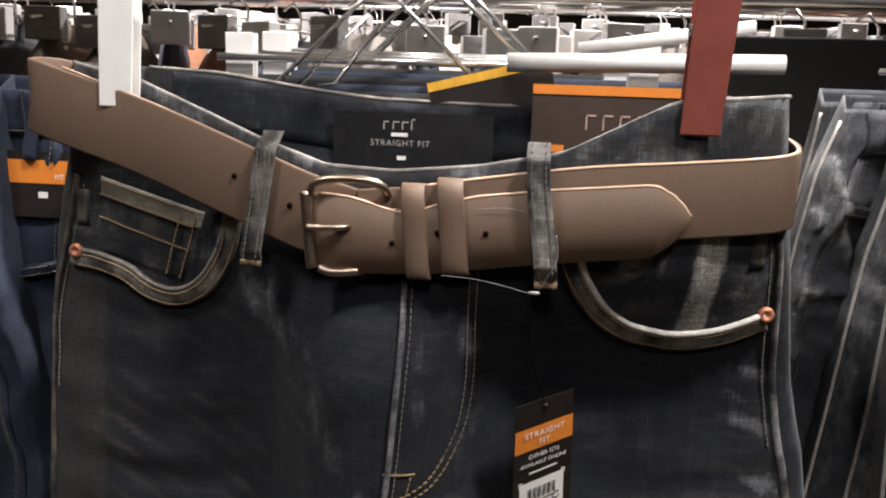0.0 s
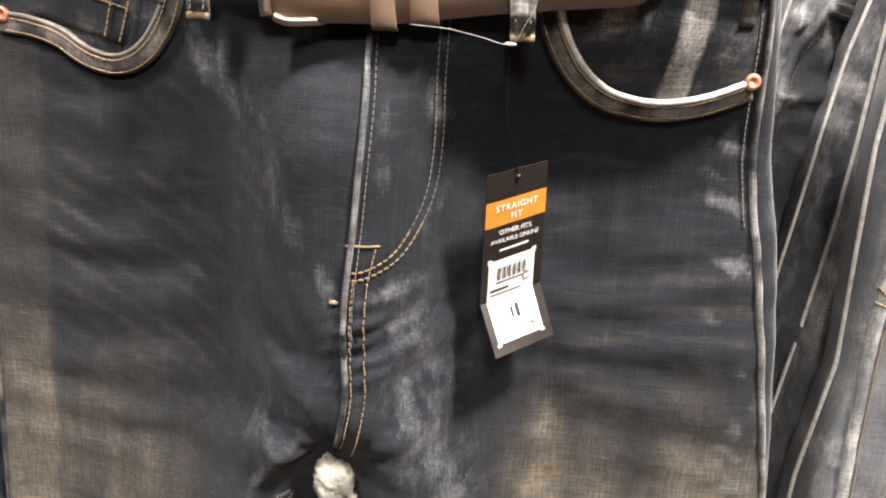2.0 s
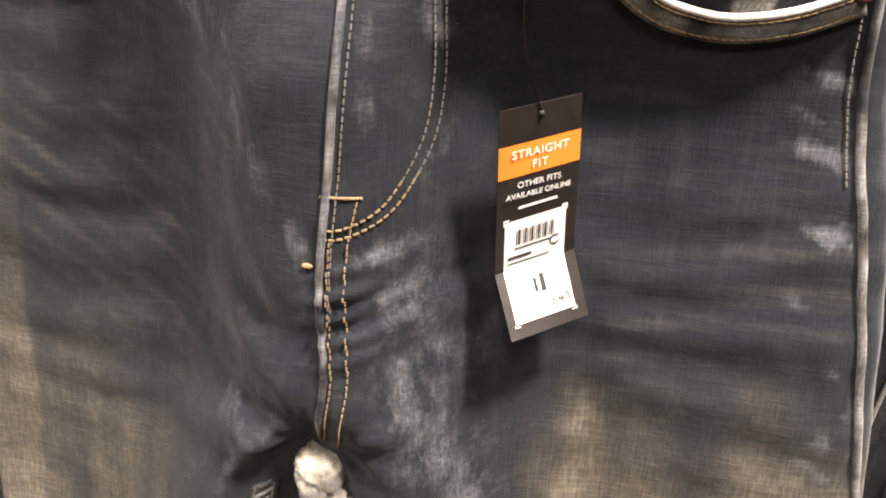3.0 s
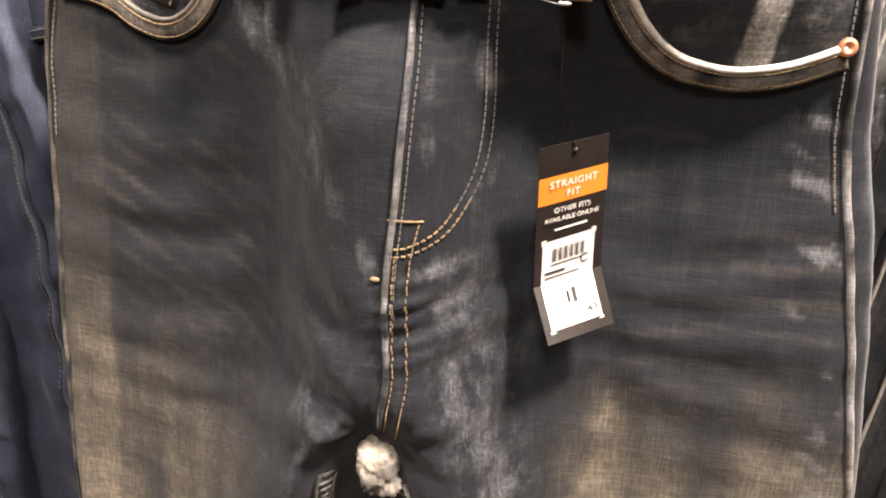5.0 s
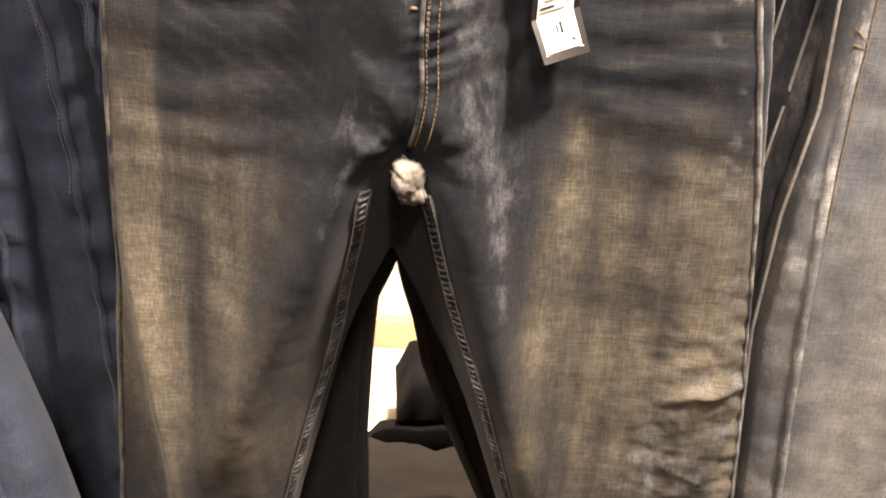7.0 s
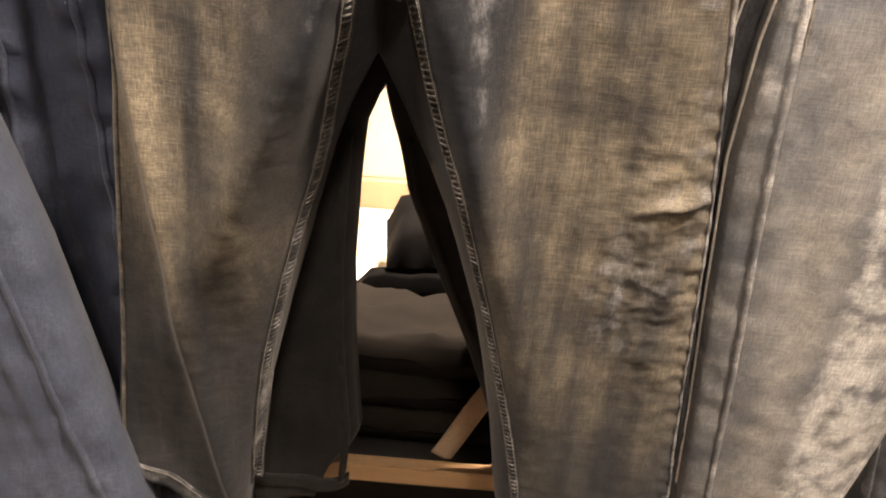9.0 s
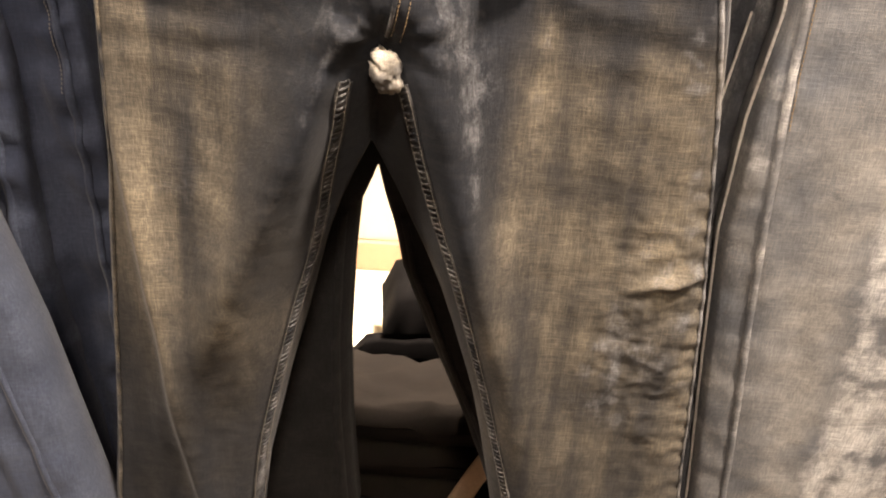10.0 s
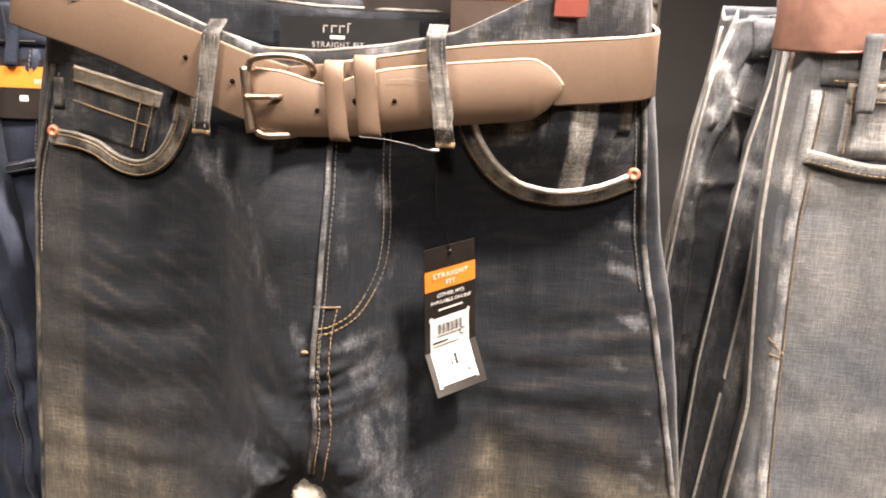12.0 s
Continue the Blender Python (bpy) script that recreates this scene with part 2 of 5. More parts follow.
# ---- the jeans' form ----
class Cut:
    """A pair of hanging jeans: outlines by height, in its own frame (front towards -y)."""
    zs = [0.50, 0.535, 0.635, 0.70, 0.785, 0.92, 1.03, 1.14, 1.20, 1.27, 1.36, 1.43, 1.47, 1.52]
    left = [-0.380, -0.376, -0.366, -0.358, -0.349, -0.337, -0.329, -0.326, -0.323, -0.319, -0.313, -0.304, -0.297, -0.292]
    rz = [0.50, 0.636, 0.78, 0.88, 0.936, 0.98, 1.078, 1.157, 1.233, 1.288, 1.34, 1.425, 1.47, 1.52]
    right = [0.263, 0.249, 0.234, 0.224, 0.219, 0.213, 0.202, 0.193, 0.184, 0.176, 0.164, 0.152, 0.146, 0.141]
    iz = [0.48, 0.564, 0.645, 0.745, 0.795, 0.87, 0.911, 0.96, 1.0, 1.03, 1.064]
    inl = [-0.230, -0.220, -0.207, -0.185, -0.174, -0.155, -0.146, -0.134, -0.121, -0.109, -0.094]
    inr = [0.072, 0.056, 0.044, 0.024, 0.012, -0.012, -0.027, -0.046, -0.064, -0.077, -0.093]
    crotch, hem = 1.064, 0.545
    seam_z = [0.50, 1.05, 1.133, 1.175, 1.24, 1.30, 1.368, 1.45]
    seam_in = [0.003, 0.004, 0.007, 0.010, 0.014, 0.017, 0.014, 0.011]
    hollow_z = [0.93, 0.98, 1.07, 1.103, 1.14, 1.164, 1.191, 1.21]
    hollow_l = [-0.166, -0.152, -0.135, -0.131, -0.121, -0.103, -0.079, -0.070]
    hollow_r = [0.000, -0.010, -0.026, -0.038, -0.043, -0.047, -0.056, -0.062]
    fold_z = [0.50, 0.56, 0.68, 0.84, 0.95, 1.07, 1.15]
    fold_x = [-0.235, -0.247, -0.268, -0.284, -0.298, -0.316, -0.322]
    tx = [-0.30, -0.235, -0.155, -0.113, -0.073, -0.027, 0.018, 0.074, 0.145]
    tf = [1.516, 1.505, 1.474, 1.461, 1.460, 1.465, 1.474, 1.502, 1.508]
    tb = [1.516, 1.513, 1.502, 1.498, 1.497, 1.496, 1.497, 1.502, 1.508]
    wrinkle = 1.0
    saddle = 0.065
    hx, hz = [-0.38, -0.356, -0.314, -0.277, -0.20, 0.06, 0.25], [0.540, 0.536, 0.526, 0.502, 0.475, 0.475, 0.565]

    def top(self, x, back=False):
        return interp(x, self.tx, self.tb if back else self.tf)

    def hem_at(self, x):
        return interp(x, self.hx, self.hz)

    def out(self, z):
        return interp(z, self.zs, self.left), interp(z, self.rz, self.right)

    def inner(self, z):
        return interp(z, self.iz, self.inl), interp(z, self.iz, self.inr)

    def base(self, x, z):
        """Depth of the front cloth before the edges turn back."""
        up = step(z, 1.33, 1.43)
        y = 0.500 + 0.018 * step(-x, 0.2, 0.33) + 0.02 * step(1.0 - z, 0.0, 0.5)
        arch = max(0.0, 1.21 - z)
        ridge = 0.064 * max(gauss(x, -0.085 - 0.44 * arch, 0.055 - 0.1 * min(arch, 0.2)), gauss(x, -0.075 + 0.28 * arch, 0.055 - 0.12 * min(arch, 0.2))) * step(z, 0.62, 1.17)
        waist = 0.050 * gauss(x, -0.005, 0.17)
        y -= (1 - up) * ridge + up * waist
        # the cloth falls back into a hollow round the crossing of the seams
        a, b = interp(z, self.hollow_z, self.hollow_l), interp(z, self.hollow_z, self.hollow_r)
        y += 0.017 * step(x, a - 0.006, a + 0.016) * (1 - step(x, b - 0.018, b + 0.018)) * step(1.195 - z, 0, 0.045) * step(z, 0.92, 1.02)
        return y + self.folds(x, z) * self.wrinkle

    def folds(self, x, z):
        d = 0.0
        # drag lines that fan out from the crotch across both thighs
        for s, cx in ((-1, -0.10), (1, 0.0)):
            u = (x - cx) * s
            if u > 0:
                w = math.sin(150 * (z - 1.20) + s * 1.3 + 14 * u * (z - 1.15) * 4 + 3 * fbm(x, z, 7, 3))
                d += 0.0016 * w * gauss(z, 1.22, 0.10) * gauss(u, 0.12, 0.09)
        d += 0.006 * fbm(x, z * 0.4, 9, 1.0) + 0.0010 * fbm(x, z * 0.8, 30, 2.0) + 0.0004 * fbm(x * 0.35, z, 60, 8.0)
        # gathers across the crotch seam
        d += 0.0022 * gauss(x, -0.062, 0.016) * gauss(z, 1.238, 0.028) * math.sin(560 * (z - 0.25 * x))
        # folds that radiate from the crotch
        for s, cx in ((-1, -0.088), (1, -0.066)):
            u = (x - cx) * s
            if u > 0:
                a = math.atan2(z - 1.165, u + 0.004)
                d += 0.0027 * math.sin(7.5 * a + 1.1 * s + 1.6 * fbm(x, z, 14, 6.0 + s)) * gauss(u, 0.035, 0.030) * gauss(z, 1.19, 0.055)
        # creased seam at the outer knee
        r = self.out(z)[1]
        k = gauss(x, r - 0.05, 0.05) * gauss(z, 0.88, 0.13)
        d += k * 0.005 * fbm(x * 0.8, z * 1.6, 18, 5.0) - 0.0028 * k * (1 - abs(fbm(x + 0.6 * z, z - 0.5 * x, 17, 15.0))) ** 4
        d += 0.0013 * gauss(x, r - 0.006, 0.013) * step(1.12 - z, 0, 0.12) * math.sin(285 * z + 70 * x + 3 * fbm(x, z, 9, 2.0))
        d -= 0.007 * gauss(z, 0.955 + 0.25 * (x - 0.19), 0.006) * gauss(x, 0.178, 0.03)
        # long soft fold on the other leg
        fx = interp(z, self.fold_z, self.fold_x)
        u = x - fx
        d -= 0.015 * (gauss(u, 0, 0.008) if u < 0 else gauss(u, 0, 0.022)) * step(1.14 - z, 0, 0.16)
        # puckers beside the fly
        d += 0.004 * gauss(x, -0.035, 0.03) * gauss(z, 1.235, 0.03) * math.sin(170 * (z - 0.5 * x))
        d += 0.005 * gauss(x, -0.105, 0.02) * gauss(z, 1.20, 0.05) * math.sin(120 * (z + 0.7 * x))
        return d

    def back(self, x, z):
        return 0.565 + 0.035 * step(z, 1.35, 1.48) + 0.01 * fbm(x, z, 6, 9.0)

    def turn(self, x, z, lo, hi, side):
        """How far the front stands off the middle of the tube: 1 on the open front, 0 at its edges."""
        l, r = self.out(z)
        q = max(-1.0, min(1.0, 2 * (x - l) / (r - l) - 1))
        e = (1 - abs(q) ** 11) ** (1 / 11)
        k = step(self.crotch + self.saddle - z, 0.0, 0.10)
        if k > 0:
            if not side:
                c = self.inner(self.crotch)[0]
                lo, hi, side = (l, c, -1) if x < c else (c, r, 1)
            p = max(0.0, min(1.0, (2 * (x - lo) / (hi - lo) - 1) * (-side)))
            k *= 0.25 + 0.75 * step(self.crotch - z, 0.0, 0.16) if self.saddle else 1.0
            e *= 1 + k * ((1 - p ** 3.0) ** (1 / 2.4) - 1)
        return e

    def span(self, z, x):
        """The tube at height z that holds x: its two sides, and which leg it is (1: ends inward on its left)."""
        l, r = self.out(z)
        if z >= self.crotch:
            return l, r, 0
        a, b = self.inner(z)
        return (l, a, -1) if x < (a + b) / 2 else (b, r, 1)

    def front(self, x, z):
        """The front cloth's y at (x, z)."""
        yb = self.back(x, z)
        return yb - (yb - self.base(x, z)) * self.turn(x, z, *self.span(z, x))

    def wear(self, x, z):
        """Tinted fading and pale abrasion of the cloth, some highlights painted among them, 0 to 1."""
        n = fbm(x, z, 12, 4.0)
        m = fbm(x, z, 40, 6.0)
        l, r = self.out(z)
        grainy = 0.85 + 0.9 * fbm(x, z * 0.12, 26, 11.0)
        # tan thighs that begin under the hip and fade out again below the knee
        fl = step(1.240 + 0.025 * n - z, 0, 0.20) * (1 - step(x, -0.235 + 0.10 * (1.1 - z), -0.135 + 0.02 * (1.1 - z))) * (1 - 0.88 * step(0.97 - z - 0.6 * (x + 0.25), 0, 0.22))
        fr = step(1.215 + 0.15 * (x - 0.06) + 0.02 * n - z, 0, 0.21) * step(x, -0.015, 0.06) * (1 - 0.80 * step(0.77 + 0.25 * (0.12 - x) + 0.05 * n - z, 0, 0.14))
        strip = (0.10 + 0.24 * step(1.26 - z, 0, 0.12)) * step(l + 0.052 + 0.004 * n - x, 0, 0.007) * step(z, 0.80, 1.05)
        # whiskers: slanting pale lines over the hips
        pl = math.sin(((z + 0.52 * (x + 0.25) + 0.9 * (x + 0.25) ** 2) / 0.0175 + 0.28 * n) * math.tau)
        pr = math.sin(((z - 0.16 * (x - 0.08) + 1.1 * (x - 0.08) ** 2) / 0.0185 + 0.3 * n) * math.tau)
        wl = max(0, pl) ** 2.0 * gauss(z, 1.27, 0.085) * step(x, -0.292, -0.275) * (1 - step(x, -0.16, -0.09)) * max(0, 0.55 + 1.2 * fbm(x, z, 17, 31))
        wr = max(0, pr) ** 2.0 * gauss(z, 1.25, 0.075) * step(x, 0.0, 0.06) * (1 - step(x, 0.15, 0.19)) * max(0, 0.5 + 1.2 * fbm(x, z, 17, 33))
        fade = (0.74 * fl + 0.84 * fr) * (0.8 + 0.5 * n) * grainy + 0.22 * wl + 0.12 * wr + strip
        # light on the long fold's crest, put into the fading
        fade += 0.35 * gauss(x, interp(z, self.fold_z, self.fold_x) + 0.003, 0.009) * step(1.12 - z, 0, 0.1) * step(z, 0.68, 0.85)
        # pale rubbed places: beside the fly, across the crotch folds
        feather = max(0.0, 0.55 + 1.5 * fbm(1.7 * x + 0.4 * z, 0.7 * z - 0.4 * x, 30, 13.0))
        rub_glint = (0.15 + 0.20 * feather) * gauss(x, -0.113 - 0.3 * (1.19 - z), 0.018) * gauss(z, 1.19, 0.034)
        rub_glint += 0.42 * gauss(x, interp(z, self.hollow_z, self.hollow_l) - 0.006, 0.006) * gauss(z, 1.125, 0.05) * (0.5 + 0.6 * feather)
        rub_glint += 0.42 * gauss(x, interp(z, [1.23, 1.266, 1.285, 1.318, 1.342], [-0.075, -0.084, -0.096, -0.113, -0.121]), 0.010) * gauss(z, 1.295, 0.045) * (0.6 + feather * 0.5)
        rub_glint += (0.24 + 0.24 * feather) * gauss(x - 0.22 * (1.19 - z), -0.026, 0.024) * (gauss(z, 1.20, 0.055) if z > 1.20 else gauss(z, 1.20, 0.12))
        rub_glint += 0.30 * gauss(z, 1.268 + 0.12 * (x + 0.05), 0.007) * gauss(x, -0.045, 0.022) + 0.28 * feather * gauss(z, 1.245 + 0.5 * (x + 0.05), 0.006) * gauss(x, -0.035, 0.022)
        # along the outer seam: rubbed, its white highlights painted in too
        seam = r - interp(z, self.seam_z, self.seam_in)
        rub_glint += 0.85 * gauss(x, seam - 0.016, 0.014) * step(1.385 - z, 0, 0.03) * step(z, 1.08, 1.14) * max(0, 0.10 + 1.5 * fbm(x * 0.5 + 0.35 * z, z, 42, 21))
        rub_glint += 0.30 * gauss(x, seam - 0.016, 0.014) * step(1.14 - z, 0, 0.06) * step(z, 0.76, 0.86) * max(0, 0.6 + 1.2 * m)
        rub_glint += 0.30 * gauss(x, -0.056, 0.006) * step(z, 1.31, 1.33) * (0.7 + m) + 0.36 * gauss(x, -0.029, 0.007) * step(z, 1.285, 1.31) * max(0, 0.6 + 1.4 * m)
        rub_glint += 0.40 * gauss(x - 0.12 * (1.1 - z), -0.010, 0.007) * step(1.15 - z, 0, 0.03) * step(z, 0.97, 1.06) * (0.7 + m)
        # the last term paints light on the waistband's underside below the buckle
        rub_glint += 0.60 * gauss(x + 0.7 * (z - 1.375), -0.150, 0.019) * gauss(z, 1.375, 0.022) * (0.6 + 0.5 * feather) + 0.6 * gauss(x, -0.096, 0.012) * gauss(z, 1.400, 0.005)
        # a vertical scuff on one thigh, and the knee, its lit creases painted pale
        scuff = gauss(x + 0.03 * (1.19 - z), 0.047, 0.010) * step(1.200 - z, 0, 0.012) * step(z, 1.02, 1.10) * max(0, 0.75 + 0.8 * m)
        fade += 0.5 * scuff
        rub_glint += 0.22 * scuff
        rub_glint += 0.68 * (gauss(x, 0.150, 0.038) * gauss(z, 0.850, 0.070) + 0.6 * gauss(x, 0.172, 0.03) * gauss(z, 0.975, 0.035)) * max(0, 0.55 + 1.2 * m)
        rub_glint += 0.22 * gauss(x, -0.268, 0.026) * gauss(z, 1.0, 0.09) * max(0, 0.5 + 1.3 * m)
        return max(0, min(1, fade)), max(0, min(1, rub_glint))


def spread(k, n):
    t = 2 * k / n - 1
    return (0.55 * math.sin(t * math.pi / 2) + 0.45 * t + 1) / 2


def shell(cut, n, rows_up, rows_down):
    """One skin of cloth: a tube for the seat that parts into two tubes for the legs. n: points across half the front."""
    verts, faces = [], []

    def row(v, lo, hi, flat, side, back, picks, flat_t=0.0):
        out = []
        for k in picks:
            x0, x1 = lo(flat), hi(flat)
            x = x0 + (x1 - x0) * spread(k, n)
            if v is None:
                z = cut.crotch + (cut.hem_at(x) - cut.crotch) * flat_t
            else:
                z = cut.top(x, back) + (cut.crotch - cut.top(x, back)) * v
            x = lo(z) + (hi(z) - lo(z)) * spread(k, n)
            e = cut.turn(x, z, lo(z), hi(z), side)
            yb = cut.back(x, z)
            out.append(len(verts))
            verts.append((x, yb + 0.03 * e if back else yb - (yb - cut.base(x, z)) * e, z))
        return out

    c = lambda z: cut.inner(cut.crotch)[0]
    L, R = lambda z: cut.out(z)[0], lambda z: cut.out(z)[1]
    last = None
    for j in range(rows_up + 1):
        v = j / rows_up
        flat = 1.49 + (cut.crotch - 1.49) * v
        ring = row(v, L, c, flat, 0, False, range(n + 1)) + row(v, c, R, flat, 0, False, range(1, n + 1))
        ring += row(v, c, R, flat, 0, True, range(n - 1, -1, -1)) + row(v, L, c, flat, 0, True, range(n - 1, 0, -1))
        if last:
            m = len(ring)
            faces += [(last[i], last[(i + 1) % m], ring[(i + 1) % m], ring[i]) for i in range(m)]
        last = ring
    tops = (last[:n + 1] + last[3 * n:], last[n:3 * n + 1])
    for side, lo, hi in ((-1, L, lambda z: cut.inner(z)[0]), (1, lambda z: cut.inner(z)[1], R)):
        prev = tops[0] if side < 0 else tops[1]
        for j in range(1, rows_down + 1):
            ft = (j / rows_down) ** 1.15
            z = cut.crotch + (cut.hem - cut.crotch) * ft
            if side < 0:
                ring = row(None, lo, hi, z, side, False, range(n + 1), ft) + row(None, lo, hi, z, side, True, range(n, 0, -1), ft)
            else:
                ring = row(None, lo, hi, z, side, False, range(n + 1), ft) + row(None, lo, hi, z, side, True, range(n - 1, -1, -1), ft)
            m = len(ring)
            faces += [(prev[i], prev[(i + 1) % m], ring[(i + 1) % m], ring[i]) for i in range(m)]
            prev = ring
    return verts, [f[::-1] for f in faces]


def cloth(name, verts, faces, cut, mat, parent, thick=0.0014, label=""):
    me = bpy.data.meshes.new(name)
    me.from_pydata(verts, [], faces)
    me.update()
    me.materials.append(mat)
    wear = [cut.wear(x, z) for x, y, z in verts]
    for k, key in enumerate(("fade", "rub_glint")):
        at = me.attributes.new(key, "FLOAT", "POINT")
        at.data.foreach_set("value", [w[k] for w in wear])
    for p in me.polygons:
        p.use_smooth = True
    ob = new(name, me)
    ob.parent = parent
    mod = ob.modifiers.new("thickness", "SOLIDIFY")
    mod.thickness, mod.offset = thick, -1
    if label:
        tagged(ob, label)
    return ob


def trousers(name, label, cut, mat, m=None, fine=1.0, group="jeans on the rack"):
    """The cloth of a pair of jeans, under an empty at its waist."""
    ob = thing(name, label, "jeans", group, m)
    n = lambda k: max(8, round(k * fine))
    v, f = shell(cut, n(84), n(125), n(190))
    cloth("denim_body", v, f, cut, mat, ob)
    return ob


# ---- the setting ----
def slab(name, mat, dims, label, bevel=0.0, kind="structure", category=""):
    bm = box(bmesh.new(), *dims, bevel=bevel)
    ob = mesh_object(name, bm, mat, False)
    return tagged(ob, label, category or name.split("_")[0], "", kind)


slab("floor", FLOOR, (-4, 4, -3, 6, -0.1, 0.0), "dark polished shop floor")
# unseen ceiling, pale so that it bounces light and brightens the chrome
slab("ceiling", CREAM, (-4, 4, -3, 6, 3.0, 3.1), "unseen shop ceiling, kept pale to bounce light")
slab("wall_north", DARKW, (-4, 4, 6.0, 6.1, 0.0, 3.0), "dark painted shop wall")
slab("wall_south", CREAM, (-4, 4, -3.1, -3.0, 0.0, 3.0), "pale painted shop wall")
slab("wall_west", CREAM, (-4.1, -4, -3, 6, 0.0, 3.0), "pale painted shop wall")
slab("wall_east", CREAM, (4, 4.1, -3, 6, 0.0, 3.0), "pale painted shop wall")
# ---- the rack's furniture ----
def rod_thing(name, pts, r, mat, label, category, group="", sides=10):
    ob = mesh_object(name, tube(bmesh.new(), pts, r, sides), mat)
    return tagged(ob, label, category, group)


# low display bench behind the rack
bench = thing("display_bench", "cream display bench with a tan upstand, behind the rack", "bench")
part("bench_top", box(bmesh.new(), -1.2, 1.2, 0.98, 1.37, 0.47, 0.505, 0.003), CREAM, bench, "cream bench top", False)
part("upstand", box(bmesh.new(), -1.2, 1.2, 1.355, 1.385, 0.506, 0.566, 0.002), TANW, bench, "tan board upstand", False)
part("back_panel", box(bmesh.new(), -1.2, 1.2, 1.37, 1.40, 0.566, 1.12, 0.003), CREAM, bench, "cream back panel", False)
part("bench_front", box(bmesh.new(), -1.2, 1.2, 1.0, 1.02, 0.0, 0.47), DARKW, bench, "", False)
part("bench_rear", box(bmesh.new(), -1.2, 1.2, 1.372, 1.398, 0.0, 0.505), DARKW, bench, "", False)

# low shelf under the hanging jeans
shelf = thing("low_shelf", "dark low shelf with a light wooden front edge", "shelf")
part("board", box(bmesh.new(), -1.1, 1.1, 0.775, 0.995, 0.352, 0.376), DARKW, shelf, "dark shelf board", False)
part("front_edge", box(bmesh.new(), -1.1, 1.1, 0.752, 0.774, 0.352, 0.384, 0.002), WOOD, shelf, "light wooden edge strip", False)
for sx in (-1.08, 1.06):
    part("support", box(bmesh.new(), sx, sx + 0.02, 0.78, 0.99, 0.0, 0.352), DARKW, shelf, "", False)


def folded(name, label, x0, x1, y0, y1, z0, h, mat, layers=2, seed=1.0, turn=0.0):
    """A folded garment: soft rounded layers."""
    ob = thing(name, label, "folded clothes", "folded clothes on the shelf", pose((x0 + x1) / 2, (y0 + y1) / 2, z0, 0, 0, turn))
    w, d = (x1 - x0) / 2, (y1 - y0) / 2
    for k in range(layers):
        bm = bmesh.new()
        nx, ny, t = 30, 18, h / layers
        grid = {}
        for side in (0, 1):
            for i in range(nx + 1):
                for j in range(ny + 1):
                    u, v = 2 * i / nx - 1, 2 * j / ny - 1
                    e = max(0.0, (1 - abs(u) ** 8)) ** 0.25 * max(0.0, (1 - abs(v) ** 6)) ** 0.3
                    z = t * (k + 0.5) + (1 if side else -1) * t * 0.5 * e + (0.012 * fbm(u * w, v * d, 16, seed + k) * (k + side) * 0.5)
                    grid[side, i, j] = bm.verts.new((u * w * (1 - 0.03 * k), v * d * (1 - 0.02 * k), max(z, 0.0005)))
        for side in (0, 1):
            for i in range(nx):
                for j in range(ny):
                    q = [grid[side, i, j], grid[side, i + 1, j], grid[side, i + 1, j + 1], grid[side, i, j + 1]]
                    bm.faces.new(q if side else q[::-1])
        bmesh.ops.remove_doubles(bm, verts=bm.verts[:], dist=0.0004)
        part("layer", bm, mat, ob)
    return ob


KNIT = plain("grey_brown_knit", (0.011, 0.009, 0.0075), 0.95, scale=250, amount=0.3, bump=0.4, spec=0.1)
BLACKCLOTH = plain("black_cotton", (0.005, 0.0045, 0.0045), 0.95, scale=250, amount=0.3, bump=0.4, spec=0.06)
TANCLOTH = plain("tan_webbing", (0.42, 0.30, 0.20), 0.8, scale=250, amount=0.15, bump=0.4)
folded("folded_garment", "black folded cotton garment lying on the cream bench", -0.118, 0.55, 1.02, 1.19, 0.507, 0.150, BLACKCLOTH, 1, 3.0, 5)
folded("folded_garment", "flat black folded garment at the bench front", -0.158, 0.50, 0.985, 1.015, 0.507, 0.065, BLACKCLOTH, 1, 4.0, 0)
folded("folded_garment", "grey-brown folded knit garment on the low shelf", -0.35, 0.45, 0.80, 0.975, 0.378, 0.185, KNIT, 3, 5.0, -2)
# a tan strap that trails down over the pile's front
bm = ribbon(bmesh.new(), lambda x, z: 0.790 + 0.05 * (z - 0.38), smooth_line([(0.000, 0.379), (0.020, 0.418), (0.045, 0.470), (0.070, 0.515)], 24), 0.032, 0.0, 0.002, 4, 0.001)
tagged(mesh_object("strap", bm, TANCLOTH), "flat tan webbing strap trailing over folded clothes", "strap")


